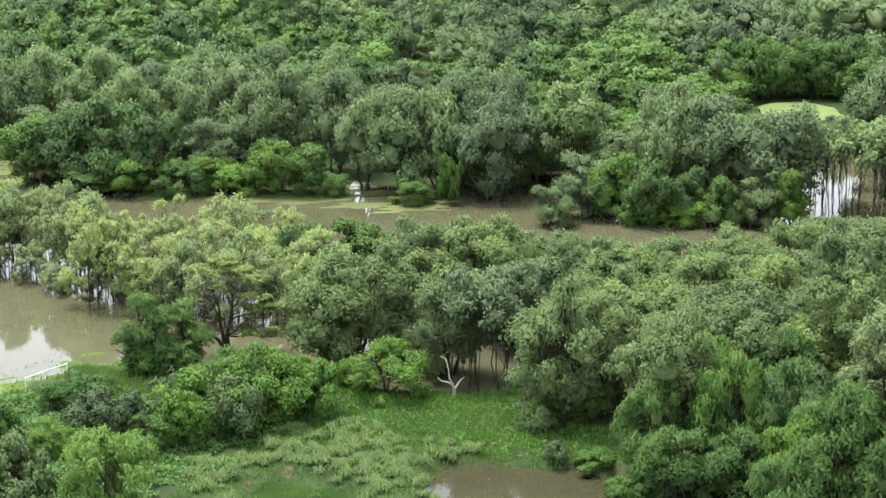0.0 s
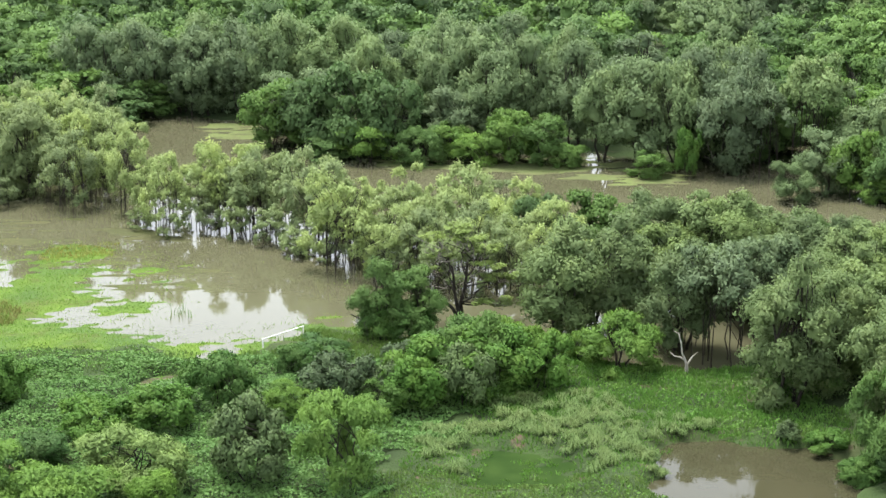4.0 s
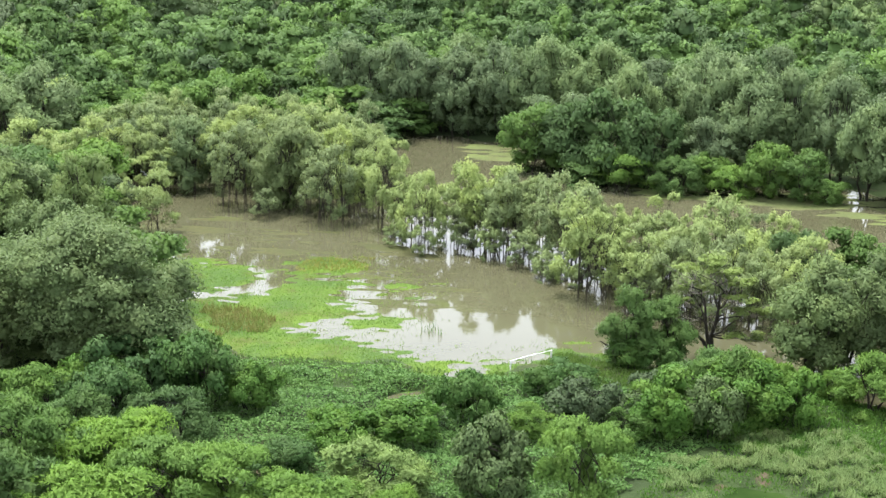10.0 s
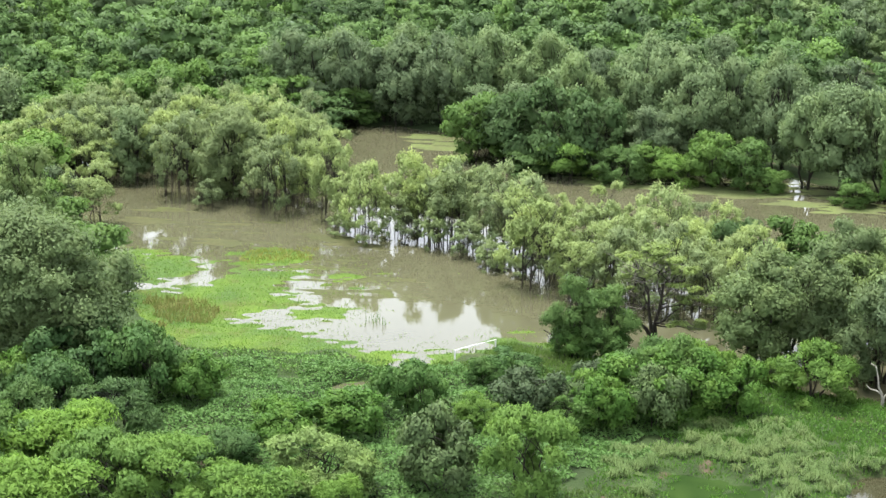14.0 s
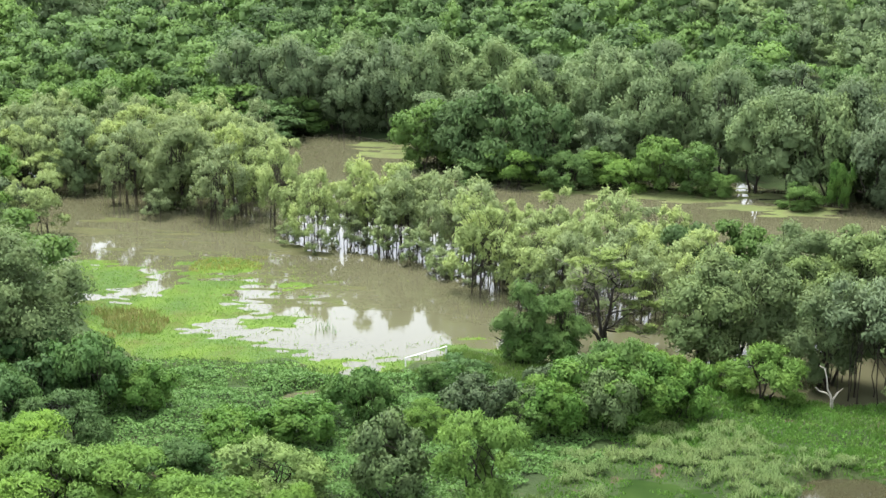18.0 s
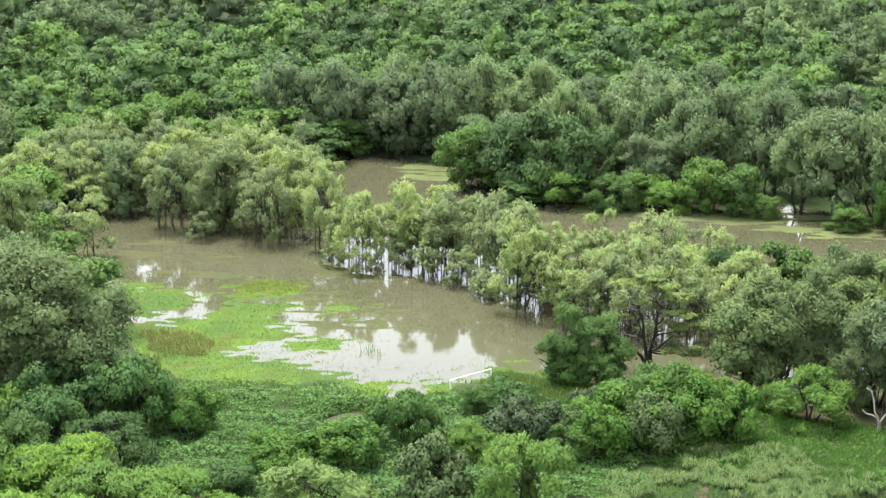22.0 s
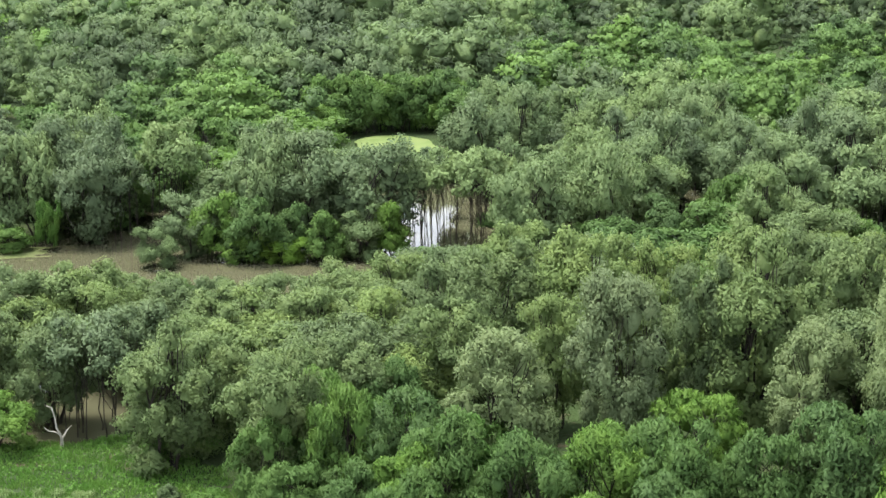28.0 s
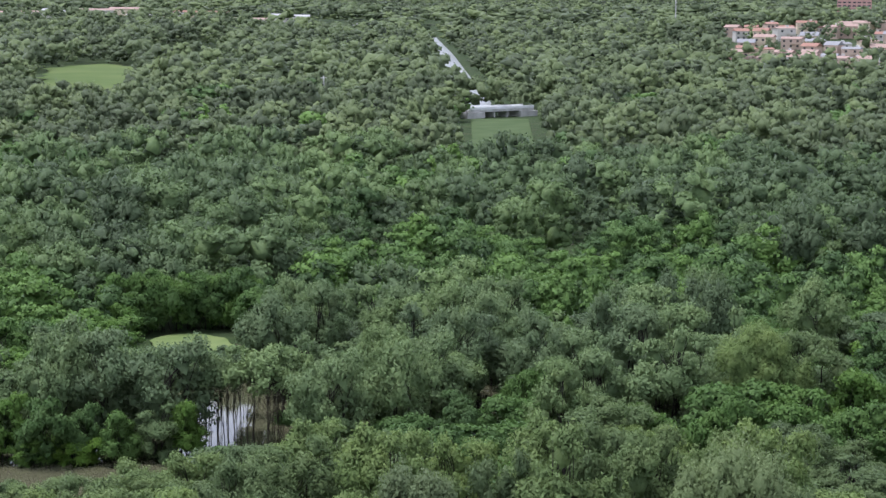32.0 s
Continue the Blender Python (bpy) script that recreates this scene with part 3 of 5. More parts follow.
def ground_height(x, y):
    d = depth_in(BANK, x, y) + 0.8 * wobble(x, y, 6.0)
    z = np.clip(0.16 * d, -0.7, 0.55)
    far_land = depth_in(FAR_LAND, x, y) + 0.8 * wobble(x, y, 6.0)
    z = np.maximum(z, np.clip(0.12 * far_land, -0.7, 0.3))
    marsh = depth_in(MARSH, x, y)
    soft = -0.1 + 0.02 * wobble(x * 0.45, y, 7.0, 1)
    k = np.clip((marsh + 1.6 * wobble(x * 0.5, y, 7.0, 12)) / 5.0 + 0.5, 0, 1)
    z = z * (1 - k) + soft * k
    for poly, low in ((POOL, -0.5), (GREEN_POOL, -0.06), (WHITE_POOL, -0.10), (STREAK, -0.05), (PUDDLE, -0.25)):
        k = np.clip((depth_in(poly, x, y) + 1.3 * wobble(x * 0.5, y, 7.0, 3) + 0.7 * wobble(x * 0.5, y, 1.8, 13)) / 2.6 + 0.5, 0, 1)
        z = z * (1 - k) + (low + 0.08 * wobble(x, y, 1.5, 4)) * k
    far = np.clip((np.hypot(x, y) - 250) / 12, 0, 1)
    z = z * (1 - far) + 0.5 * far
    land = np.clip((d - 3) / 4, 0, 1) * (1 - np.clip(marsh / 3 + 0.5, 0, 1))
    return z + hill(x, y) + land * 0.12 * wobble(x, y, 7.0, 5)


# ---- ground, water ----
def spread(lo, hi, step, reach):
    mid = list(np.arange(lo, hi + 0.01, step))
    grow, s, left, right = 1.22, step, [lo], [hi]
    while right[-1] < reach:
        s = min(s * grow, 55.0) if right[-1] - hi < 2300 else s * grow
        right.append(right[-1] + s)
        left.append(left[-1] - s)
    return np.array(left[:0:-1] + mid + right[1:])


def sheet(name, xs, ys, height, mat):
    gx, gy = np.meshgrid(xs, ys)
    gz = height(gx, gy)
    v = np.stack([gx, gy, gz], -1).reshape(-1, 3)
    n = len(xs)
    i = (np.arange(len(ys) - 1)[:, None] * n + np.arange(n - 1)[None]).ravel()[:, None]
    f = np.concatenate([i + [0, 1, n + 1], i + [0, n + 1, n]], 0)
    me = mesh_of(name, v, f, mat)
    me.polygons.foreach_set("use_smooth", np.ones(len(f), bool))
    return new(name, me)


tagged(sheet("ground", spread(-68, 75, 0.8, 4900), spread(98, 190, 0.8, 4900), ground_height, GROUND),
       "damp green ground with moss and bare soil", "ground", kind="structure")
tagged(sheet("water", np.linspace(-260, 320, 30), np.linspace(60, 345, 20), lambda x, y: 0 * x, WATER),
       "still brown flood water mirroring a white sky", "water", kind="structure")


def flat(name, poly, z, mat, label, cat, rough_edge=0.0, kind="structure"):
    bm = bmesh.new()
    ring = []
    for (x1, y1), (x2, y2) in zip(poly, poly[1:] + poly[:1]):
        n = max(1, int(math.hypot(x2 - x1, y2 - y1) / (1.5 if rough_edge < 2 else 9.0))) if rough_edge else 1
        for k in range(n):
            x, y = x1 + (x2 - x1) * k / n, y1 + (y2 - y1) * k / n
            ring.append((x + rough_edge * float(wobble(x, y, 3.0 + 4 * rough_edge, 6)), y + rough_edge * float(wobble(x, y, 3.0 + 4 * rough_edge, 8)), z))
    face = bm.faces.new([bm.verts.new(p) for p in ring])
    bmesh.ops.triangulate(bm, faces=[face])
    bmesh.ops.recalc_face_normals(bm, faces=bm.faces[:])
    me = bpy.data.meshes.new(name)
    bm.to_mesh(me)
    bm.free()
    me.materials.append(mat)
    return tagged(new(name, me), label, cat, kind=kind)


mid_x, mid_y = sum(p[0] for p in POOL) / len(POOL), sum(p[1] for p in POOL) / len(POOL)
flat("pool_water", [(mid_x + 1.25 * (x - mid_x), mid_y + 1.25 * (y - mid_y)) for x, y in POOL], 0.012, POOL_WATER, "small muddy pool in the wet bank", "pool", 0.4)
tagged(sheet("marsh_turf", np.arange(-62, -6, 0.25), np.arange(139, 190, 0.25), turf_height, TURF_MAT),
       "lime green marsh turf fraying into white shallows", "marsh", kind="stuff")


def film(name, poly, seed, thick, label, mat=FILM_MAT):
    """Floating weed in frayed streaks along a shore."""
    xs, ys = [p[0] for p in poly], [p[1] for p in poly]

    def height(x, y):
        return np.clip(0.006 * (np.minimum(depth_in(poly, x, y), thick) + 1.5 * ripples(x * 0.5, y, seed)), -0.03, 0.012)

    tagged(sheet(name, np.arange(min(xs) - 4, max(xs) + 4, 0.45), np.arange(min(ys) - 4, max(ys) + 4, 0.45), height, mat), label, "water weed", kind="stuff")


film("floating_weed", RIVER_MAT, 51, 1.6, "pale green floating weed in streaks on the river")
film("drowned_weed", DROWNED, 59, -0.9, "olive weed just breaking the muddy shallows", SILT_MAT)
film("floating_weed", RIVER_MAT_FAR, 55, 0.8, "pale green floating weed at the river bend")
ALGAE = plain("dark_algae_water", (0.016, 0.034, 0.008), (0.027, 0.050, 0.012), 0.5, 0.95, 0.02)
flat("algae_pool", GREEN_POOL, 0.02, ALGAE, "shallow pool thick with dark green algae", "pool", 0.8)
POND_AT = (sum(p[0] for p in GREEN_POND) / 6, sum(p[1] for p in GREEN_POND) / 6)
flat("duckweed_pond", [(POND_AT[0] + POND_LONG * math.cos(k * 0.2618) * (1 + 0.06 * math.sin(k * 2.1)), POND_AT[1] + POND_DEEP * math.sin(k * 0.2618)) for k in range(24)], 0.75, WEED_WATER, "yellow-green pond covered in duckweed", "pond")
flat("canal_water", canal, 1.0, CANAL_WATER, "straight canal shining white under the sky", "water")
flat("canal_weed", [(x - (1 if k in (0, 3) else -2), y) for k, (x, y) in enumerate(CANAL_WEED)], 1.0, CANAL_MAT, "canal choked with green water weed", "water weed")
flat("meadow", FIELD, 1.8, FIELD_MAT, "open pale green meadow among trees", "meadow", 5.0)
flat("meadow_far", FIELD_B, 2.6, FIELD_MAT, "distant pale green meadow", "meadow", 6.0)

# where bright leafy trees (+) and grey mangroves (-) keep together
STANDS = [
    (143, 248, 1.0), (139, 270, 1.0), (116, 278, 0.9), (146, 229, 0.8), (95, 255, 0.8), (180, 396, 0.4),
    (89, 320, -0.9), (219, 342, -0.9), (130, 400, -0.7), (94, 229, -0.8), (209, 371, -0.8), (1, 292, 0.9),
    (-13, 261, 0.8), (47, 255, 1.0), (14, 268, 0.6), (33, 277, -1.0), (82, 278, -0.9), (-24, 244, -0.5),
    (17, 232, -0.7), (59, 306, -0.8), (-92, 257, 0.8), (-76, 276, 0.8), (-35, 266, 0.3), (132, 254, 0.8),
    (137, 228, 0.7), (-81, 286, 0.9), (-67, 300, 0.9), (-50, 258, 0.7), (-61, 239, 0.8), (-76, 260, 0.8),
    (-17, 272, 0.8), (-11, 300, 0.9), (6, 296, 0.7), (10, 270, 0.7), (-33, 275, 0.6), (55, 270, 0.7), (43, 300, 0.6),
    (-57, 264, -0.6), (-32, 238, -0.5), (5, 247, -1.0), (-2, 238, -0.8), (18, 296, -0.5), (98, 317, -0.6), (153, 323, -0.7),
    (84, 360, -0.7), (135, 223, -0.8), (104, 203, -0.8), (84, 224, -0.8), (121, 293, 0.6), (152, 289, 0.8), (157, 245, 0.7), (116, 244, 0.5),
]


def stand(x, y):
    n = 0.75 * wobble(x, y, 60.0, 9)
    for px, py, amount in STANDS:
        s = 0.055 * math.hypot(px, py)
        n = n + amount * np.exp(-((x - px) ** 2 + (y - py) ** 2) / (2 * s * s))
    return n


# ---- trees and shrubs: x, y, height, width ----
TREES_A = [
    (-48.2, 126.4, 5.4, 7.8), (-38.1, 124.6, 4.7, 6.7), (-49.3, 122.8, 4.9, 6.4), (-43.5, 122.6, 5.3, 6.7), (-44.1, 115.1, 6.8, 8.3),
    (-45.2, 109.2, 6.3, 8.7), 
    (-13.9, 131.9, 2.3, 4.4), (-7.1, 131.9, 2.5, 4.4), (26.5, 122.2, 6.9, 5.3),
    (30.0, 122.2, 6.8, 4.2), (35.4, 120.8, 7.8, 7.3), (31.3, 121.2, 9.0, 5.7), (10.3, 142.5, 4.5, 7.1), (7.6, 145.0, 2.4, 3.5), (-1.6, 139.6, 4.9, 6.6), (2.6, 140.0, 4.7, 6.0), (0.2, 138.0, 5.6, 6.4),
]
TREES_A_B = [
    (22.7, 136.4, 2.4, 6.2), (38.3, 132.9, 6.8, 6.2), (31.2, 131.2, 7.5, 6.9), (36.7, 114.3, 8.7, 7.0), (45.2, 111.0, 7.6, 7.3),
    (49.8, 108.2, 8.5, 7.3), (55.3, 107.1, 7.8, 6.6), (60.0, 105.2, 9.3, 8.5), (39.8, 110.1, 8.2, 7.2), (62.9, 101.0, 8.5, 6.9),
    (66.9, 99.5, 8.9, 7.3), (27.2, 118.1, 5.2, 5.6), (31.0, 117.2, 5.0, 5.6), (34.3, 114.5, 6.6, 6.2),
]
TREES_B = [
    (-64.7, 185.1, 5.5, 7.5), (4.6, 177.4, 6.0, 5.5), (10.6, 176.7, 6.3, 7.3),
    (19.6, 170.9, 5.1, 5.6), (29.5, 174.8, 4.7, 4.2), (62.4, 172.0, 4.7, 5.4), (-24.1, 225.1, 8.1, 7.9), (-19.5, 222.4, 9.3, 9.1),
    (-14.3, 220.4, 10.7, 9.6), (-10.2, 218.5, 9.1, 7.6), (-17.0, 218.3, 3.2, 5.7), 
    (3.0, 215.6, 6.3, 6.3), (6.7, 214.7, 5.8, 6.6), (-3.6, 217.8, 4.3, 5.1), 
]
TREES_B_B = [
    (18.0, 208.4, 3.1, 4.6), (38.1, 198.3, 7.2, 5.6), (41.1, 195.5, 7.2, 6.4), (45.1, 195.1, 6.2, 5.0), (48.4, 193.5, 5.8, 5.5),
    (55.3, 193.2, 6.3, 5.0), (68.5, 192.3, 4.9, 7.2), (82.9, 186.6, 6.1, 6.6),
    (87.3, 182.1, 6.6, 8.3), (83.2, 173.3, 5.2, 7.9), (95.7, 168.4, 7.2, 6.2), (100.7, 163.9, 8.2, 6.8), (93.7, 191.1, 7.5, 6.2),
]
TREES_D = [
    (-7.9, 150.6, 6.9, 5.2), (-5.6, 150.7, 5.9, 5.0),
]
TREES_G = [
    (-47.8, 139.4, 12.8, 14.5), (-55.6, 138.1, 9.8, 8.4), (-71.2, 176.1, 10.2, 8.4), (-68.5, 181.0, 7.9, 8.5), (-63.5, 189.0, 5.9, 5.8),
    (-60.1, 208.3, 8.6, 6.9), (-68.8, 215.4, 6.7, 7.2), (-80.0, 203.7, 6.6, 7.6), (6.4, 150.4, 9.9, 8.5), (9.3, 152.4, 10.1, 9.1),
    (15.4, 147.6, 9.1, 7.5), (21.6, 133.4, 11.1, 7.7), (25.3, 136.8, 9.1, 7.1), (27.8, 124.7, 10.8, 7.0), (12.8, 165.2, 7.7, 6.4),
    (24.2, 167.6, 6.9, 8.0), (28.1, 163.6, 7.6, 7.9), (32.3, 163.1, 7.3, 7.4), (36.5, 160.9, 7.5, 6.8), (40.2, 158.0, 8.2, 7.2),
]
TREES_G_B = [
    (46.2, 159.9, 8.9, 7.4), (51.0, 159.4, 9.2, 7.4), (39.6, 147.7, 7.0, 6.8), (43.6, 147.3, 6.3, 5.9), (34.7, 142.5, 7.2, 7.9),
    (29.9, 143.0, 6.5, 7.0), (44.3, 137.4, 9.6, 6.9), (74.1, 109.7, 14.0, 6.4), (65.0, 129.0, 14.9, 9.5), (57.0, 141.4, 12.9, 7.7),
    (63.9, 143.7, 11.2, 7.0), (51.8, 148.4, 11.1, 8.9), (46.0, 144.1, 10.9, 6.8), (76.7, 135.3, 12.7, 7.4), (79.8, 130.8, 12.6, 5.9),
    (61.8, 130.3, 13.2, 5.6), (82.4, 126.7, 14.0, 7.7), (73.9, 139.7, 12.4, 6.6), (50.9, 133.1, 10.5, 6.0), (-3.7, 230.8, 13.7, 8.4),
]
TREES_G_C = [
    (0.3, 228.8, 12.1, 8.6), (5.5, 226.6, 12.4, 7.6), (10.6, 223.9, 11.9, 8.1), (13.3, 216.0, 10.9, 8.2), (17.6, 214.1, 12.1, 9.4),
    (21.2, 212.8, 11.8, 7.8), (27.1, 209.7, 12.0, 9.2), (35.5, 199.9, 7.2, 6.8), (52.1, 193.1, 6.3, 5.3), (40.8, 209.4, 9.7, 9.0),
    (46.0, 210.2, 11.8, 9.4), (49.8, 209.0, 12.5, 9.4), (54.2, 207.4, 9.6, 8.4), (72.1, 199.6, 10.4, 7.4), (70.9, 188.6, 10.8, 11.2),
    (74.9, 184.3, 13.0, 8.7), (82.8, 195.4, 11.3, 9.9), (96.2, 181.4, 10.9, 9.0), (103.4, 178.5, 13.2, 10.2), (112.8, 174.8, 13.2, 9.7),
]
TREES_G_D = [
    (97.4, 195.8, 12.5, 7.6),
]
TREES_K = [
    (-9.2, 118.4, 6.2, 6.2), (-20.4, 113.6, 3.0, 3.4), (-38.9, 116.9, 5.6, 8.0), (-35.0, 112.7, 5.2, 7.6), (-31.0, 114.3, 4.5, 7.0), (-39.1, 108.4, 5.1, 8.6), (-26.3, 111.3, 4.2, 7.0),
    (40.0, 196.1, 3.5, 5.3), (44.2, 194.7, 3.2, 5.3), (-12.9, 217.3, 4.8, 7.6), (-7.0, 215.3, 4.6, 6.4), (-0.5, 215.4, 3.6, 6.6), (9.1, 213.6, 3.0, 4.4),
]
TREES_P = [
    (-22.2, 117.7, 4.5, 7.0), (31.6, 196.5, 4.4, 4.7),
]
TREES_S = [
    (-43.1, 134.1, 5.9, 8.5), (-38.4, 134.2, 5.9, 8.8), (-46.8, 132.2, 4.5, 7.2), (-35.2, 135.3, 3.7, 5.0), (-43.6, 129.0, 5.1, 8.2),
    (-26.7, 127.0, 2.9, 6.7), (-29.3, 122.7, 2.4, 5.8), (-22.4, 129.4, 3.2, 6.0), (-18.4, 133.6, 4.2, 6.1), (-13.9, 141.4, 2.3, 3.6),
    (-5.0, 132.8, 4.0, 5.2), (0.3, 137.0, 4.8, 10.6), (4.0, 137.8, 4.0, 5.0),
    (-12.2, 143.7, 2.0, 5.2), (-8.4, 150.1, 2.7, 4.0), (-5.5, 149.8, 2.9, 4.5), (23.0, 125.8, 1.4, 3.5), (40.6, 120.2, 6.1, 5.8),
]
TREES_S_B = [
    (22.1, 207.7, 5.9, 3.0), (24.6, 120.3, 2.1, 3.7), (29.2, 118.9, 2.3, 4.5), (26.8, 120.1, 1.8, 3.4),
]
TREES_T = [
    (18.1, 144.2, 9.6, 7.4), (16.2, 147.6, 9.2, 6.6), (21.0, 147.0, 9.4, 6.6), (30.6, 209.9, 10.1, 6.8), (35.2, 211.4, 13.0, 8.1), (59.1, 206.9, 9.4, 6.9), (59.3, 197.9, 10.4, 7.2),
    (63.8, 193.6, 11.3, 8.9), (62.4, 201.0, 9.6, 6.8), (67.3, 197.1, 10.5, 6.7),
]
TREES_U = [
    (-14.9, 119.3, 5.9, 6.4), (-5.6, 139.0, 3.2, 4.6), (-10.2, 134.6, 3.9, 5.8), (-6.8, 133.8, 3.6, 4.6), (-1.6, 134.4, 4.6, 5.2), (20.6, 126.8, 1.4, 2.1),
]
TREES_W = [
    (-49.2, 196.8, 3.6, 3.4), (-17.3, 176.6, 2.8, 3.4),
    (-59.1, 188.4, 6.6, 6.1), (-78.6, 206.9, 8.3, 8.4), (-71.7, 203.0, 8.0, 7.5), (-85.5, 235.9, 7.6, 7.3), (-63.4, 206.3, 5.3, 5.7),
    (-57.3, 210.2, 8.3, 7.0), (-53.5, 201.7, 9.5, 6.7), (-47.8, 202.3, 10.1, 7.9), (-44.3, 200.5, 7.7, 6.0), (-41.7, 195.7, 8.7, 6.7),
    (-39.5, 198.6, 7.5, 5.3), (-35.3, 193.9, 9.6, 6.1), (-30.5, 186.6, 8.0, 5.5), (-27.8, 187.5, 6.0, 4.7), (-24.7, 187.3, 9.0, 5.8),
    (-22.4, 186.7, 8.4, 5.0), (-20.1, 188.7, 7.9, 5.8), (-15.5, 180.2, 8.4, 6.1), (-12.8, 171.6, 9.7, 7.1), (-10.8, 181.3, 4.6, 4.8),
]
TREES_W_B = [
    (-10.5, 173.3, 5.2, 4.9), (-7.4, 181.9, 7.9, 4.8), (-3.6, 180.4, 6.9, 5.6), (1.3, 183.3, 6.1, 4.8), (4.1, 179.6, 6.9, 4.8),
    (-22.0, 186.4, 7.8, 7.2), (16.7, 172.2, 4.2, 4.6), (43.3, 123.0, 11.3, 7.3), (52.1, 123.9, 14.3, 7.1), (65.1, 119.4, 10.7, 6.8),
    (71.1, 113.9, 16.4, 10.9),
]

for kind, rows in (("A", TREES_A + TREES_A_B), ("B", TREES_B + TREES_B_B), ("D", TREES_D), ("G", TREES_G + TREES_G_B + TREES_G_C + TREES_G_D), ("K", TREES_K), ("P", TREES_P), ("S", TREES_S + TREES_S_B), ("T", TREES_T), ("U", TREES_U), ("W", TREES_W + TREES_W_B)):
    for x, y, h, w in rows:
        k = "g" if kind == "G" and y > 178 else "V" if kind == "W" and h > 10 else kind
        if w > 9.5 and k in "GVS":
            k = {"G": "Y", "V": "X", "S": "Z"}[k]
        z = float(ground_height(np.array(x), np.array(y)))
        plant(k, x, y, max(z, -0.4), h, w, int(x * 31 + y * 17))

# the drowned strip between lake and river
fill = random.Random(5)
for x in np.arange(-76, 42, 3.2):
    for y in np.arange(150, 245, 3.2):
        px, py = x + fill.uniform(-1.3, 1.3), y + fill.uniform(-1.3, 1.3)
        if max(depth_in(STRIP, px, py), depth_in(STRIP_BACK, px, py)) < 0.3 or any(math.hypot(px - qx, py - qy) < 2.4 for qx, qy, qw in PLACED):
            continue
        plant("W", px, py, -0.4, fill.uniform(6.6, 9.2), fill.uniform(5.4, 7.2), len(PLACED))

for x, y, h in ((-5.5, 167.5, 7.5), (-3.0, 165.0, 7.0), (-0.5, 166.5, 8.0), (2.2, 163.5, 7.2), (4.4, 165.6, 7.6), (6.2, 161.5, 7.0), (-8.5, 169.0, 7.0), (1.0, 169.5, 7.6), (-5.0, 171.5, 7.5)):
    plant("W", x, y, -0.4, h, 6.0, int(x * 13 + y))

# low growth between the strip's stems
for k in range(9):
    x = -33.0 + 3.2 * k
    y = 187.5 - 0.55 * (x + 34.0) + fill.uniform(-1.5, 2.5)
    plant("W", x + fill.uniform(-0.5, 0.5), y, -0.4, fill.uniform(2.0, 4.6), fill.uniform(2.6, 4.2), 3000 + k)

# bare-stemmed trees before the far opening
for x, y, h in ((62.5, 207.0, 8.2), (66.0, 210.5, 8.0), (69.5, 206.5, 8.4)):
    plant("T", x, y, -0.4, h, 5.0, int(x * 7 + y))

# a dense belt of olive crowns behind the bank
for x in np.arange(6, 50, 4.4):
    for y in np.arange(132, 186, 4.4):
        px, py = x + fill.uniform(-1.4, 1.4), y + fill.uniform(-1.4, 1.4)
        if depth_in(BELT, px, py) < 0.3 or any(math.hypot(px - qx, py - qy) < 2.6 for qx, qy, qw in PLACED):
            continue
        plant("G", px, py, -0.2, fill.uniform(7.0, 9.5), fill.uniform(6.5, 8.5), len(PLACED))

# the woods between the single trees, nearer than 255 m
for r in np.arange(112, 256, 6.2):
    for a in np.arange(-25, 38, math.degrees(6.6 / r)):
        rr, aa = r + fill.uniform(-2.2, 2.2), radians(a + math.degrees(fill.uniform(-2.2, 2.2) / r))
        x, y = rr * math.sin(aa), rr * math.cos(aa)
        if inside(OPENING, x, y) or depth_in(CLEARING, x, y) > -1.0 or depth_in(GREEN_POND, x, y) > -2.0:
            continue
        if any(math.hypot(x - px, y - py) < 2.0 + 0.33 * pw for px, py, pw in PLACED):
            continue
        low = 47 * (1 - rr / 264) if 14.2 < math.degrees(aa) < 18.0 and rr > 205 else 99
        if 15.6 < math.degrees(aa) < 19.6 and 140 < rr < 208:
            low = min(low, 47 * (1 - rr / 205))
        if low < 3.5:
            continue
        bright = float(stand(np.array(x), np.array(y))) > 0.1
        h = fill.uniform(4.5, 8.5) if bright else fill.choice((fill.uniform(5.5, 8.0), fill.uniform(10.0, 12.5)))
        if rr < 138:
            plant("A", x, y, 0.0, fill.uniform(5.5, 8.0), fill.uniform(6.0, 8.0), len(PLACED))
            continue
        plant("B" if bright else "g" if y > 178 else "G", x, y, 0.0, min(h, low), fill.uniform(7.0, 11.0), len(PLACED))


for x, y in ((-50.0, 248.0), (-46.0, 246.5), (-42.0, 246.0), (-38.0, 246.5), (-34.0, 244.5), (-30.0, 244.0), (-44.0, 251.0), (-36.0, 251.0)):
    plant("g", x, y, 0.2, 11.0 + 0.8 * math.sin(x), 8.0, int(-x * y))
for x, y in ((23.5, 216.0), (26.5, 218.0), (29.5, 217.0), (25.0, 222.0), (28.5, 224.0)):
    plant("g", x, y, 0.0, 12.5, 8.0, int(x * y))

# bright trees round the weedy pond
for x, y, h in ((83.5, 249.5, 5.5), (83.0, 254.5, 6.5), (85.0, 259.0, 7.5), (84.0, 263.0, 8.0), (65.0, 262.0, 7.0), (63.5, 256.0, 6.0)):
    plant("B", x, y, 0.4, h, 6.5, int(x * y))
(ax, ay), (bx, by) = GREEN_POND[0], GREEN_POND[2]
for k in range(10):
    q = k / 7 - 0.15
    plant("B", ax + (bx - ax) * q + fill.uniform(-0.8, 0.8), ay + (by - ay) * q + 2.2 + fill.uniform(-0.8, 0.8), 0.4, fill.uniform(7.0, 9.0), fill.uniform(5.5, 7.5), 900 + k)


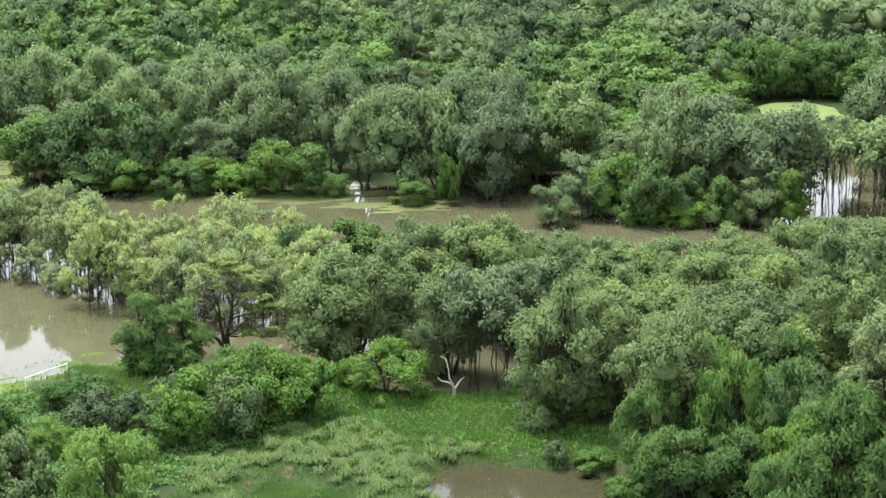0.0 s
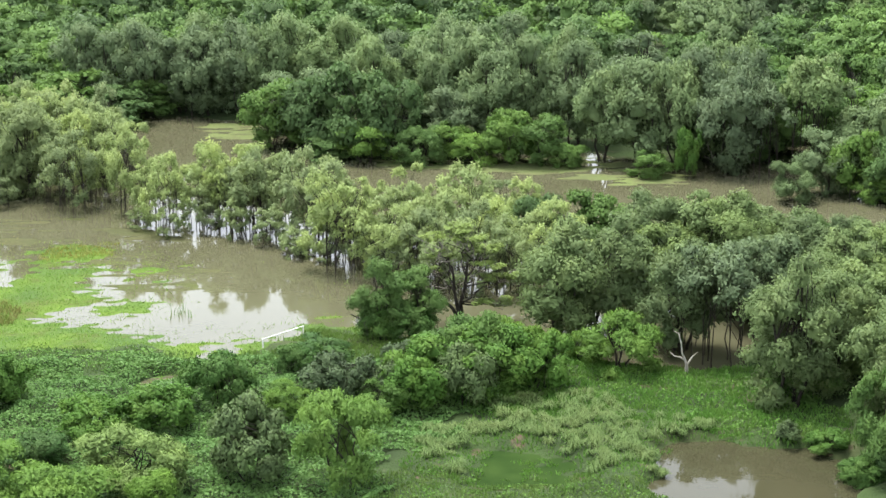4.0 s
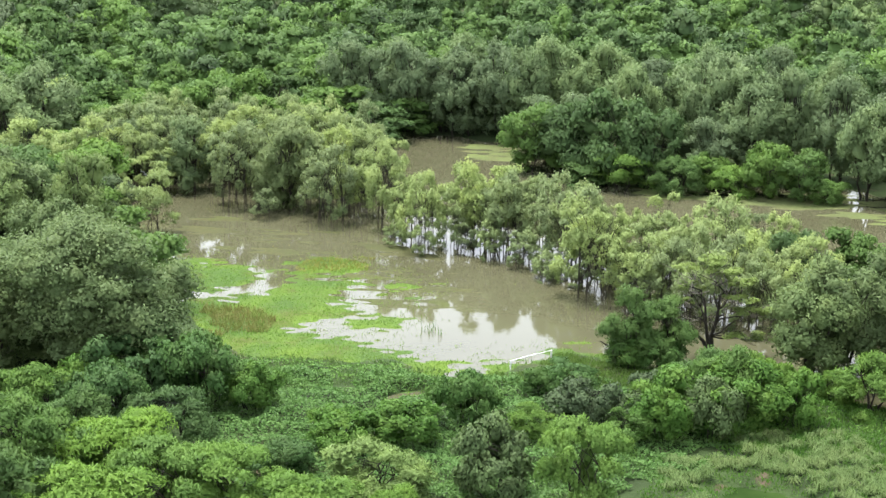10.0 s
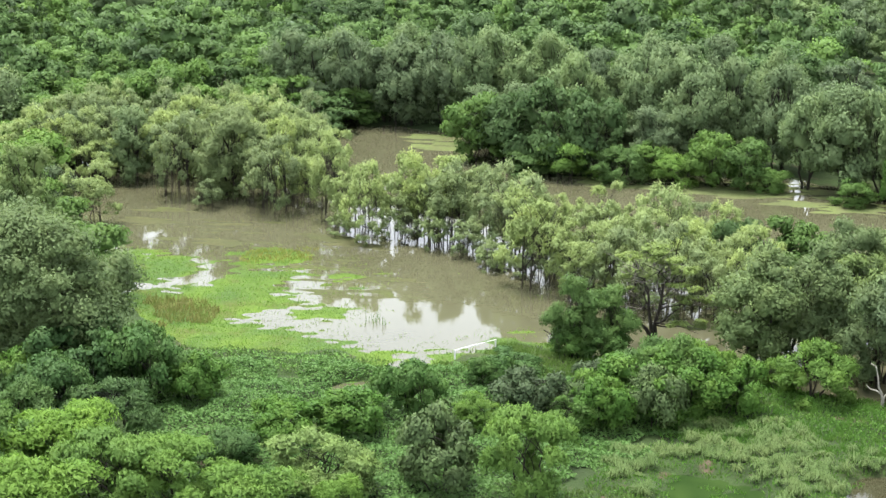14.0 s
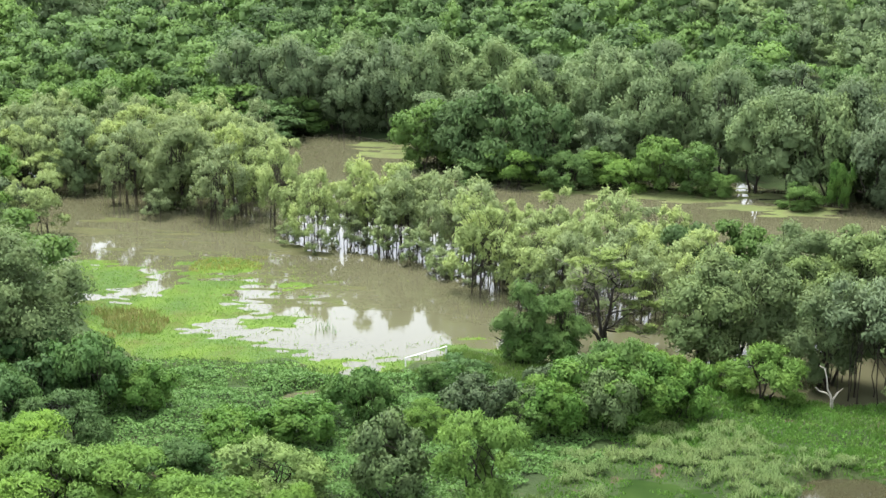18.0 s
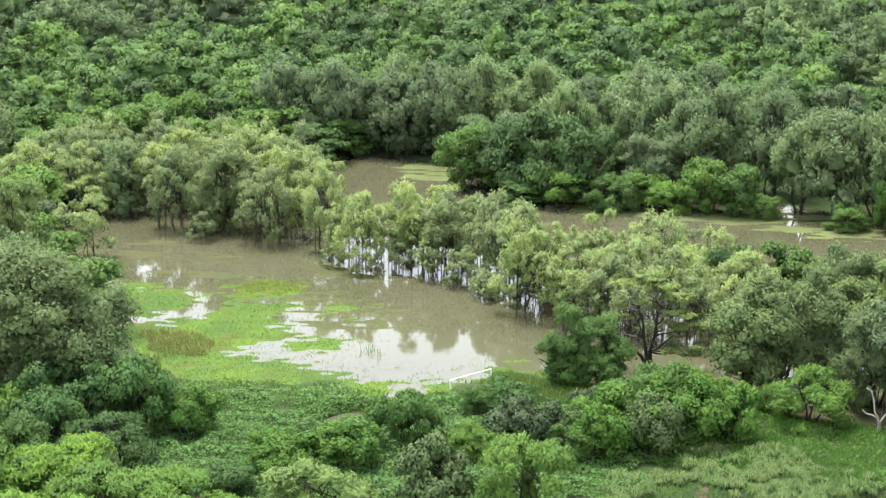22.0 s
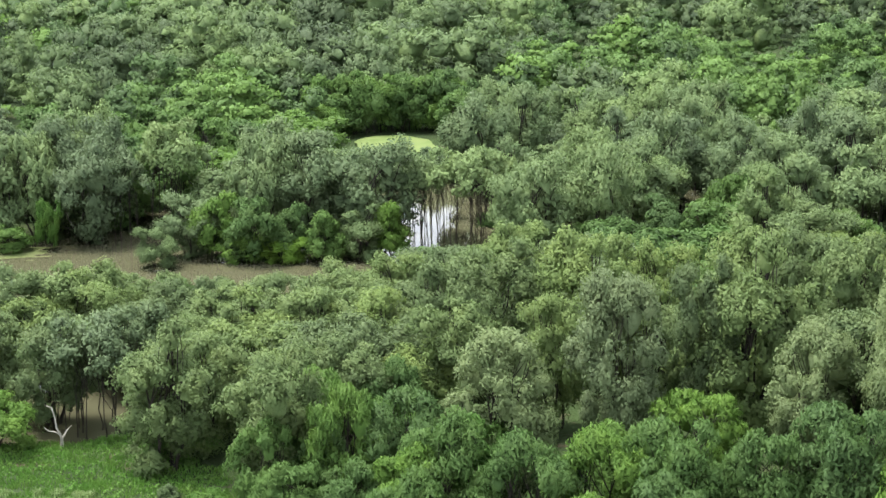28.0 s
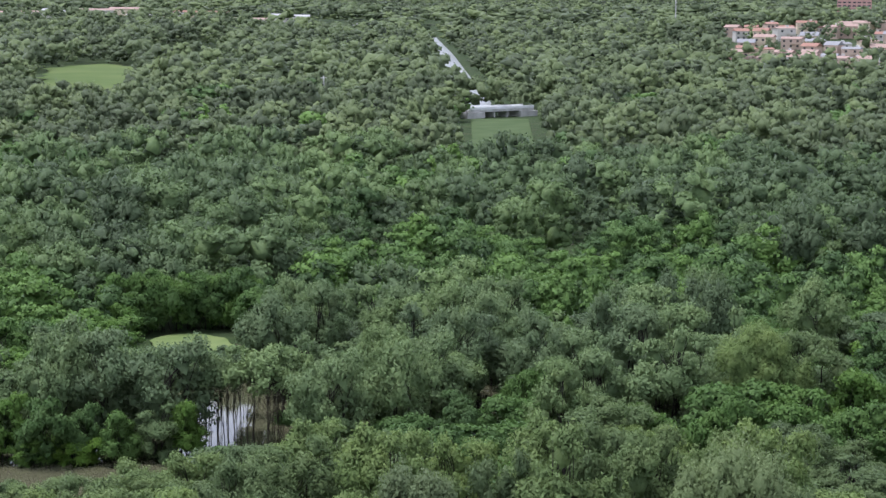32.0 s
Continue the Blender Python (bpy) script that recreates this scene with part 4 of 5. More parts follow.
# ---- far woods ----
def ring_sector(a0, a1, d0, d1):
    return [(d * math.sin(radians(a)), d * math.cos(radians(a))) for a, d in ((a0, d0), (a1, d0), (a1, d1), (a0, d1))]


TOWN, WORKS = ring_sector(31.4, 40, 1030, 1400), ring_sector(10, 21, 1780, 2000)
BRIDGE_ENDS = [(286, 625), (322, 636), (330, 668), (294, 664)]


def no_trees(x, y):
    out = (depth_in(GREEN_POND, x, y) > -1) | inside(OPENING, x, y)
    for poly, gap in ((canal, 6.0), (FIELD, 4), (FIELD_B, 6), (WORKS, 0), (BRIDGE_ENDS, 0)):
        out |= depth_in(poly, x, y) > -gap
    out |= inside(TOWN, x, y) & ((wobble(x, y, 22.0, 11) > -0.75) | (np.hypot(x, y) < 1075))
    wide = [(px - (1 if k in (0, 3) else -2), py) for k, (px, py) in enumerate(CANAL_WEED)]
    return out | (depth_in(wide, x, y) > -5.5)


def woods(name, seed, r0, r1, area, kind, leaf, count, boughs, wide, tall, mat, pick, grow=1.0, tufts=4):
    rng = np.random.default_rng(seed)
    shapes = [crown_shape(rng, kind, count, leaf, boughs, -0.35, grow, tufts) for _ in range(6)]
    gap, gx, gy = math.sqrt(area * 0.95), [], []
    for k, row in enumerate(np.arange(r0 + gap / 2, r1, gap)):
        turn = np.arange(radians(-23.5) + (k % 2) * gap / row / 2, radians(37.5), gap / row) + rng.uniform(0, gap / row)
        turn = turn + rng.uniform(-0.3, 0.3, len(turn)) * gap / row
        reach = row + rng.uniform(-0.3, 0.3, len(turn)) * gap
        gx.append(reach * np.sin(turn))
        gy.append(reach * np.cos(turn))
    x, y = np.concatenate(gx), np.concatenate(gy)
    keep = ~no_trees(x, y) & pick(stand(x, y))
    x, y = x[keep], y[keep]
    z = hill(x, y) + 0.3
    H, Wd = KINDS[kind][:2]
    vs, fs, ts, ns, base = [], [], [], [], 0
    for px, py, pz in zip(x, y, z):
        v, f, _, nv = shapes[rng.integers(6)]
        ang, size = rng.uniform(0, 6.28), rng.uniform(0.95, 1.3) if rng.uniform() < 0.42 else rng.uniform(0.58, 0.85)
        s, hh = size * rng.uniform(0.85, 1.15) * wide / Wd, size * rng.uniform(0.92, 1.12) * tall / H
        c, q = math.cos(ang) * s, math.sin(ang) * s
        vs.append(np.stack([v[:, 0] * c - v[:, 1] * q + px, v[:, 0] * q + v[:, 1] * c + py, v[:, 2] * hh + pz], -1))
        ns.append(np.stack([nv[:, 0] * c - nv[:, 1] * q, nv[:, 0] * q + nv[:, 1] * c, nv[:, 2] * s], -1) / s)
        fs.append(f + base)
        ts.append(np.full(len(v), rng.uniform()))
        base += len(v)
    return tagged(new(name, mesh_of(name, np.concatenate(vs), np.concatenate(fs), mat, np.concatenate(ts), np.concatenate(ns))),
                  "dense mangrove woods with lumpy crowns seen from above", "woods", kind="stuff")


GREYISH, GREENISH = (lambda n: n <= 0.1), (lambda n: n > 0.1)
woods("grey_woods", 11, 255, 350, 72, "g", (0.40, 0.22), 1900, 9, 10.6, 11.5, WOODS_G, GREYISH, 1.05, 7)
woods("green_woods", 12, 255, 350, 52, "B", (0.36, 0.24), 1450, 9, 8.8, 8.2, WOODS_B, GREENISH, 1.1, 6)
woods("grey_woods", 17, 350, 480, 88, "g", (0.44, 0.24), 700, 9, 11.6, 12.2, WOODS_G, GREYISH, 1.05, 7)
woods("green_woods", 18, 350, 480, 66, "B", (0.42, 0.28), 520, 9, 10.0, 9.0, WOODS_B, GREENISH, 1.1, 6)
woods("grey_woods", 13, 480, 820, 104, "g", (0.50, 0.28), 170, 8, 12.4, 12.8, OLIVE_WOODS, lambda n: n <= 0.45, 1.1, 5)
woods("green_woods", 14, 480, 820, 90, "B", (0.48, 0.32), 150, 7, 11.5, 9.5, WOODS_B, lambda n: n > 0.45, 1.15, 5)
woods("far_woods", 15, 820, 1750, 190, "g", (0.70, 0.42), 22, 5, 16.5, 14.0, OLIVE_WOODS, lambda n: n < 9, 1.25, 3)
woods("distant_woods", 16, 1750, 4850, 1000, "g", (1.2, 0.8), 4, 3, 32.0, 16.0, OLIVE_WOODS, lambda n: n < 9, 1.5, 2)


# ---- grass, creepers, reeds ----
def scatter(seed, poly, per_area, grow=0.0, patch=None):
    rng = np.random.default_rng(seed)
    xs, ys = [p[0] for p in poly], [p[1] for p in poly]
    n = int((max(xs) - min(xs)) * (max(ys) - min(ys)) * per_area)
    x, y = rng.uniform(min(xs) - grow, max(xs) + grow, n), rng.uniform(min(ys) - grow, max(ys) + grow, n)
    k = depth_in(poly, x, y) + 1.5 * wobble(x, y, 6.0, 3) > -grow
    x, y = x[k], y[k]
    k = np.hypot(x + 16.4, y - 149.0) > 1.9
    x, y = x[k], y[k]
    z = ground_height(x, y)
    z = np.where(depth_in(MARSH, x, y) > 0, np.maximum(z, turf_height(x, y)), z)
    k = z > (-0.02 if patch is None else patch)
    z = np.maximum(z, -0.06)
    return rng, x[k], y[k], z[k]


def blades(name, seed, poly, per_area, tall, wide, mat, label, cat, grow=0.0, lean=0.35, patch=None):
    rng, x, y, z = scatter(seed, poly, per_area, grow, patch)
    n = len(x)
    a = rng.uniform(0, 6.28, n)
    h = tall * rng.uniform(0.6, 1.4, n) * (1 + 0.35 * wobble(x, y, 4.0, 2))
    side = np.stack([np.cos(a), np.sin(a), 0 * a], -1) * wide / 2
    foot = np.stack([x, y, z - 0.02], -1)
    tip = foot + np.stack([rng.normal(size=n) * lean * h, rng.normal(size=n) * lean * h, h], -1)
    midp = foot * 0.45 + tip * 0.55 + side * 0.8
    v = np.stack([foot - side, foot + side, midp, tip], 1).reshape(-1, 3)
    i = np.arange(n)[:, None] * 4
    return tagged(new(name, mesh_of(name, v, np.concatenate([i + [0, 1, 2], i + [0, 2, 3]], 0), mat)), label, cat, kind="stuff")


def creepers(name, seed, poly, per_area, tall, mat, label, size=0.26, patch=0.05):
    rng, x, y, z = scatter(seed, poly, per_area, 0.0, patch)
    h = tall * np.clip(0.55 + 0.5 * wobble(x, y, 2.2, 4) + 0.35 * wobble(x, y, 7.0, 5), 0.05, 2.0) * rng.uniform(0.5, 1.0, len(x))
    p = np.stack([x, y, z + h], -1)
    v, f = leaves_at(rng, p, unit(rng.normal(size=p.shape) * 0.5 + [0, 0, 0.8]), size, size * 0.7, 0.1)
    return tagged(new(name, mesh_of(name, v, f, mat)), label, "creepers", kind="stuff")


def marsh_blades(name, seed, per_area, tall, wide, lo, hi, mat, label):
    """Blades where the turf stands between two heights."""
    rng = np.random.default_rng(seed)
    n = int(54 * 49 * per_area)
    x, y = rng.uniform(-60, -6, n), rng.uniform(140, 189, n)
    z = turf_height(x, y)
    k = (z > lo) & (z < hi)
    x, y, z = x[k], y[k], np.maximum(z[k], -0.05)
    n = len(x)
    a = rng.uniform(0, 6.28, n)
    h = tall * rng.uniform(0.5, 1.4, n) * np.clip(1 + 0.5 * wobble(x, y, 3.0, 2), 0.3, 2)
    side = np.stack([np.cos(a), np.sin(a), 0 * a], -1) * wide / 2
    foot = np.stack([x, y, z - 0.02], -1)
    tip = foot + np.stack([rng.normal(size=n) * 0.4 * h, rng.normal(size=n) * 0.4 * h, h], -1)
    v = np.stack([foot - side, foot + side, foot * 0.45 + tip * 0.55 + side * 0.8, tip], 1).reshape(-1, 3)
    i = np.arange(n)[:, None] * 4
    return tagged(new(name, mesh_of(name, v, np.concatenate([i + [0, 1, 2], i + [0, 2, 3]], 0), mat)), label, "grass", kind="stuff")


marsh_blades("marsh_grass", 21, 26, 0.13, 0.08, 0.005, 1, BLADE["marsh"], "lime green marsh grass standing in shallow water")
marsh_blades("sparse_marsh_grass", 31, 9, 0.16, 0.05, -0.075, 0.01, BLADE["marsh"], "thin grass tips rising from the shallows")
blades("sparse_marsh_grass", 32, SHALLOWS, 4, 0.12, 0.06, BLADE["weed"], "thin olive water plants in muddy shallows", "water plants", 1.0, patch=-1.0)
blades("bank_grass", 22, LAWN, 46, 0.28, 0.10, BLADE["bank"], "fresh green grass on the bank", "grass", 1.0)
SHORE = [(-19.4, 146.2), (-18.9, 149.3), (-17.2, 150.0), (-14.4, 153.4), (-10.0, 153.0), (-7.0, 150.5), (-6.0, 145.0), (-10.0, 144.6), (-15.0, 144.2)]
blades("bank_grass", 34, SHORE, 60, 0.30, 0.09, BLADE["shore"], "olive green grass along the lakeside rail", "grass", 0.5)
creepers("bank_creepers", 23, LAWN, 16, 0.3, BLADE["bank"], "low green creepers in the bank grass", 0.18)
creepers("creepers", 24, VINES, 84, 0.55, BLADE["vine"], "mid-green creepers covering the damp ground", 0.2)
blades("weeds", 25, WEED_PATCH, 30, 0.5, 0.1, BLADE["weed"], "brownish weeds in the marsh", "weeds")
blades("weeds", 26, WEED_PATCH_B, 30, 0.25, 0.1, BLADE["weed"], "olive-brown weeds in shallow water", "weeds", patch=-0.5)
blades("reeds", 27, REEDS, 6, 0.7, 0.05, BLADE["marsh"], "thin upright green reeds in the flooded lake", "reeds", 0.0, 0.1, -1.0)


def tussocks():
    rng, x, y, z = scatter(28, TUSSOCK_PATCH, 2.0, 0.0, 0.0)
    vs, fs, base = [], [], 0
    keep = (depth_in(GREEN_POOL, x, y) < -0.2) & (wobble(x, y, 3.5, 61) > -0.55)
    for px, py, pz in zip(x[keep], y[keep], z[keep]):
        n, s = 70, rng.uniform(0.45, 1.15)
        a, out, h = rng.uniform(0, 6.28, n), rng.uniform(0.25, 0.75, n) * s, rng.uniform(0.35, 0.7, n) * s
        d = np.stack([np.cos(a), np.sin(a)], -1)
        foot = np.stack([px + d[:, 0] * 0.1 * s, py + d[:, 1] * 0.1 * s, np.full(n, pz - 0.03)], -1)
        top = foot + np.stack([d[:, 0] * out * 0.55, d[:, 1] * out * 0.55, h], -1)
        tip = foot + np.stack([d[:, 0] * out * 1.2, d[:, 1] * out * 1.2, h * 0.45], -1)
        side = np.stack([-d[:, 1], d[:, 0], 0 * a], -1) * 0.018
        v = np.stack([foot - side, foot + side, top + side, top - side, tip], 1).reshape(-1, 3)
        i = np.arange(n)[:, None] * 5 + base
        vs.append(v)
        fs.append(np.concatenate([i + [0, 1, 2], i + [0, 2, 3], i + [3, 2, 4]], 0))
        base += len(v)
    return tagged(new("tussock_grass", mesh_of("tussock_grass", np.concatenate(vs), np.concatenate(fs), BLADE["tussock"])),
                  "pale arching grass tussocks on wet ground", "grass", kind="stuff")


tussocks()
blades("bank_grass", 29, TUSSOCK_PATCH, 40, 0.2, 0.1, BLADE["bank"], "short wet grass between tussocks", "grass", 1.5)

MARGIN = [(-41.0, 147.5), (-36.0, 149.5), (-30.0, 147.5), (-24.0, 148.0), (-20.0, 145.6), (-22.0, 140.5), (-40.0, 140.5)]
blades("bank_grass", 37, MARGIN, 34, 0.2, 0.09, BLADE["shore"], "mixed green grass where marsh meets creepers", "grass", 0.8)
creepers("bank_creepers", 38, MARGIN, 30, 0.3, BLADE["vine"], "low creepers at the marsh edge", 0.18)
FRONT = [(-9.0, 122.0), (6.0, 121.0), (12.5, 119.0), (13.5, 114.0), (25.0, 113.0), (26.0, 103.0), (-9.0, 103.0)]
blades("bank_grass", 35, FRONT, 40, 0.22, 0.11, BLADE["shore"], "pale wet grass beside the muddy pool", "grass", 0.5)
creepers("bank_creepers", 36, FRONT, 12, 0.22, BLADE["bank"], "low green creepers in wet grass", 0.16)


# ---- single odd trees ----
def branching(rng, start, way, length, radius, depth, out, spread_by=0.55):
    end = np.asarray(start) + unit(np.asarray(way, float)) * length
    line = crooked(rng, start, end, 5, length * 0.06)
    out.append(tube(line, np.linspace(radius, radius * 0.6, 5), 5))
    if depth:
        for _ in range(rng.integers(2, 4)):
            w = unit(np.asarray(way, float)) + rng.normal(size=3) * spread_by
            branching(rng, line[rng.integers(2, 5)], w, length * rng.uniform(0.55, 0.8), radius * 0.55, depth - 1, out, spread_by)


def dead_tree(name, label, x, y, h, seed, mat, way=(0.1, 0, 1), depth=2, radius=0.11, z=None):
    rng, out = np.random.default_rng(seed), []
    branching(rng, (0, 0, -0.3), way, h * 0.55, radius, depth, out)
    root = tagged(new(name), label, "dead tree")
    zz = float(ground_height(np.array(x), np.array(y))) if z is None else z
    root.matrix_basis = pose(x, y, zz)
    v, f = join(out[:1])
    part("trunk", mesh_of("trunk", v, f, mat), root)
    v, f = join(out[1:])
    part("branches", mesh_of("branches", v, f, mat), root)


def forked_tree(x, y):
    """Three bleached arms out of one short trunk."""
    rng = np.random.default_rng(9)
    root = tagged(new("dead_tree"), "bleached white dead tree with three forked arms", "dead tree")
    root.matrix_basis = pose(x, y, float(ground_height(np.array(x), np.array(y))))
    part("trunk", mesh_of("trunk", *tube(crooked(rng, (0, 0, -0.4), (0, 0, 0.75), 4, 0.03), np.linspace(0.15, 0.12, 4), 7), PALE_BARK), root)
    for line, r in (([(0, 0, 0.6), (-0.12, 0, 1.1), (-0.35, 0, 1.55), (-0.42, 0, 2.3), (-0.62, 0.1, 3.1), (-1.0, 0.1, 3.3)], 0.1),
                    ([(-0.1, 0, 1.0), (-0.5, -0.1, 1.3), (-0.95, -0.1, 1.4), (-1.25, -0.1, 1.7)], 0.075), ([(0, 0, 0.6), (0.3, 0.1, 1.05), (0.45, 0.1, 1.3), (0.8, 0.1, 1.6)], 0.08)):
        part("branch", mesh_of("branch", *tube(line, np.linspace(r, r * 0.4, len(line)), 6), PALE_BARK), root)


forked_tree(15.2, 142.0)
dead_tree("dead_tree", "pale crooked dead trunk among green crowns", 66.2, 133.0, 9.0, 4, PALE_BARK, (-0.2, 0, 1), 1, 0.16)
dead_tree("dead_shrub", "bare grey twiggy shrub at the wood's edge", -55.6, 138.1, 3.6, 5, GREY_TWIG, (0, 0, 1), 4, 0.07)
dead_tree("dead_branches", "dark bare branches leaning over the water", -7.6, 150.6, 6.0, 6, BARK, (-0.95, 0.1, 0.5), 4, 0.08, 1.0)
dead_tree("fallen_tree", "grey leaning dead trunk at the river bank", 27.3, 210.8, 5.5, 8, GREY_TWIG, (-0.8, 0, 0.6), 1, 0.12, 0.0)


def umbrella_tree(x, y, z, h, w):
    """An open tree of thin flat tiers on a dark forked trunk, with bare twigs between."""
    rng = np.random.default_rng(44)
    root = tagged(new("flat_topped_tree"), "open flat-topped yellow-green tree with dark forked trunk", "tree")
    root.matrix_basis = pose(x, y, z)
    tips = [(-0.06, 0.05, 0.95, 1.15), (-0.30, 0.1, 0.90, 0.8), (0.14, -0.1, 0.89, 0.95), (0.33, 0.1, 0.76, 0.9), (0.05, 0.3, 0.80, 0.9), (0.46, 0.0, 0.50, 0.95),
            (0.30, -0.1, 0.64, 0.9), (-0.22, 0.2, 0.70, 0.7), (0.62, 0.1, 0.47, 0.75), (0.52, 0.0, 0.22, 0.95), (0.30, -0.2, 0.28, 0.8), (-0.36, 0.1, 0.55, 0.45), (0.2, 0.2, 0.72, 1.0)]
    stems = [crooked(rng, (0, 0, -0.4), (-0.10 * w, 0, 0.50 * h), 6, 0.2), crooked(rng, (0.05, 0, -0.4), (0.09 * w, 0.1, 0.62 * h), 6, 0.2), crooked(rng, (-0.05, 0, 0.1), (-0.26 * w, 0, 0.30 * h), 5, 0.2)]
    wood = [tube(q, np.linspace(0.21, 0.09, len(q)), 7) for q in stems]
    twigs, leaf, up = [], [], []
    for k, (tx, ty, tz, r) in enumerate(tips):
        end = np.array([tx * w, ty * w, tz * h])
        st = stems[1 if tx > -0.05 else 0]
        wood.append(tube(crooked(rng, st[int(np.clip(tz * 6, 2, 5))], end, 7, 0.35), np.linspace(0.085, 0.02, 7), 5))
        for _ in range(6):
            twigs.append(tube(crooked(rng, end * 0.8 + [0, 0, 0.03 * h], end + rng.normal(size=3) * [1.0, 1.0, 0.35], 4, 0.2), np.linspace(0.03, 0.01, 4), 4))
        for _ in range(int(5 * r) + 2):
            c = end + rng.normal(size=3) * [0.62 * r, 0.62 * r, 0.10]
            n = int(90 * r)
            d = unit(rng.normal(size=(n, 3))) * rng.uniform(0.2, 1.0, (n, 1)) ** 0.5 * [0.62 * r, 0.62 * r, 0.13]
            leaf.append(leaves_at(rng, c + d, unit(rng.normal(size=(n, 3)) * 0.35 + [0, 0, 1]), 0.27, 0.13, 0.25))
            up.append(np.repeat(unit(d * [0.5, 0.5, 1.0] + [0, 0, 0.6]), 4, axis=0))
    for _ in range(70):
        a = np.array([rng.uniform(-0.5, 0.25) * w, rng.uniform(-0.2, 0.3) * w, rng.uniform(0.3, 0.8) * h])
        twigs.append(tube(crooked(rng, a, a + rng.normal(size=3) * [0.7, 0.7, 0.6] + [0, 0, 0.5], 4, 0.15), np.linspace(0.028, 0.008, 4), 4))
    part("trunk", mesh_of("trunk", *join(wood), BARK), root)
    part("dead_wood", mesh_of("dead_wood", *join(twigs), GREY_TWIG), root, "bare grey twigs")
    part("crown", mesh_of("crown", *join(leaf), LEAF["Q"], None, np.concatenate(up)), root)


umbrella_tree(-1.8, 155.4, -0.1, 8.4, 6.2)


# ---- white rail on the bank ----
def rail_frame(p1, p2, tall):
    root = tagged(new("rail"), "white-painted metal rail on two posts at the lakeside", "rail")
    root.location = (p1[0], p1[1], p1[2])
    d = Vector((p2[0] - p1[0], p2[1] - p1[1], p2[2] - p1[2]))
    ang = math.degrees(math.atan2(d.y, d.x))
    for q in (Vector((0, 0, 0)), Vector((d.x, d.y, d.z))):
        part("post", (box((0.10, 0.10, tall + 0.4), (q.x, q.y, q.z + tall / 2 - 0.2), ang, 0.012), WHITE_PAINT), root)
    bar = new("top_bar", bpy.data.meshes.new("top_bar"))
    bm = box((d.length + 0.2, 0.07, 0.07), (0, 0, 0), 0, 0.012)
    bm.to_mesh(bar.data)
    bm.free()
    bar.data.materials.append(WHITE_PAINT)
    bar.parent = root
    bar.matrix_basis = pose(d.x / 2, d.y / 2, tall + d.z / 2, 0, -math.degrees(math.asin(d.z / d.length)), ang)


rail_frame((-17.4, 149.0, -0.1), (-14.5, 152.4, -0.1), 0.9)


# ---- canal bridge, poles, town ----
def bridge():
    root = tagged(new("bridge"), "pale concrete road bridge over the weedy canal", "bridge")
    root.matrix_basis = pose(307.3, 659, 0.5, 0, 0, 11.5)
    part("deck", (box((29, 7, 0.9), (0, 0, 2.6), 0, 0.1), CONCRETE), root)
    for y in (-3.4, 3.4):
        part("parapet", (box((29, 0.25, 1.0), (0, y, 3.55), 0, 0.05), WHITE_PAINT), root)
    for x in (-9, -3, 3, 9):
        part("pier", (box((0.8, 5.5, 3.0), (x, 0, 0.7), 0, 0.1), CONCRETE), root)
    for x in (-12, 12):
        part("abutment", (box((8, 8, 3.0), (x, 0, 0.6), 0, 0.1), CONCRETE), root)


bridge()


def pole(x, y, z, h, r, arm, label):
    root = tagged(new("utility_pole"), label, "pole")
    root.location = (x, y, z)
    v, f = tube([(0, 0, -0.5), (0, 0, h * 0.5), (0, 0, h)], [r, r * 0.85, r * 0.65], 8)
    part("shaft", mesh_of("shaft", v, f, CONCRETE), root)
    if arm:
        part("crossarm", (box((arm, 0.2, 0.2), (0, 0, h - 0.8), 20, 0.03), CONCRETE), root)


pole(251.7, 690.6, 0.5, 14.4, 0.35, 3.0, "slim grey concrete pole standing above the woods")
pole(254.6, 689.6, 0.5, 9.4, 0.25, 2.0, "short grey pole above the woods")
pole(319.1, 685.2, 0.5, 10.3, 0.2, 0, "slim grey pole beside the canal bridge")
pole(320.5, 684.7, 0.5, 9.4, 0.2, 0, "slim grey pole beside the canal bridge")
pole(540.2, 761.1, 0.5, 12.1, 0.3, 2.5, "concrete pole near the town")
pole(547.3, 758.9, 0.5, 15.8, 0.3, 0, "tall concrete pole near the town")
pole(836.4, 1444.1, 0.5, 39.6, 0.6, 0, "tall thin mast in the distance")



def tint(name, rgb, rough=0.8):
    return plain(name, tuple(c * 0.9 for c in rgb), rgb, 0.3, rough)


WALLS = [tint("white_render", (0.58, 0.55, 0.49)), tint("cream_render", (0.60, 0.51, 0.36)), tint("pink_render", (0.55, 0.42, 0.33)), tint("grey_render", (0.46, 0.46, 0.45)), tint("red_render", (0.52, 0.30, 0.26))]
ROOFS = [tint("clay_roof_tiles", (0.26, 0.14, 0.10)), tint("pale_clay_tiles", (0.30, 0.21, 0.17)), tint("white_roof_sheet", (0.36, 0.36, 0.355)), tint("grey_roof_sheet", (0.22, 0.22, 0.22))]
GLASS = tint("dark_window_glass", (0.05, 0.055, 0.06), 0.15)


def join_boxes(*rows):
    bm = bmesh.new()
    for size, at in rows:
        bmesh.ops.create_cube(bm, size=1.0, matrix=Matrix.Translation(at) @ Matrix.Diagonal((*size, 1)))
    return bm


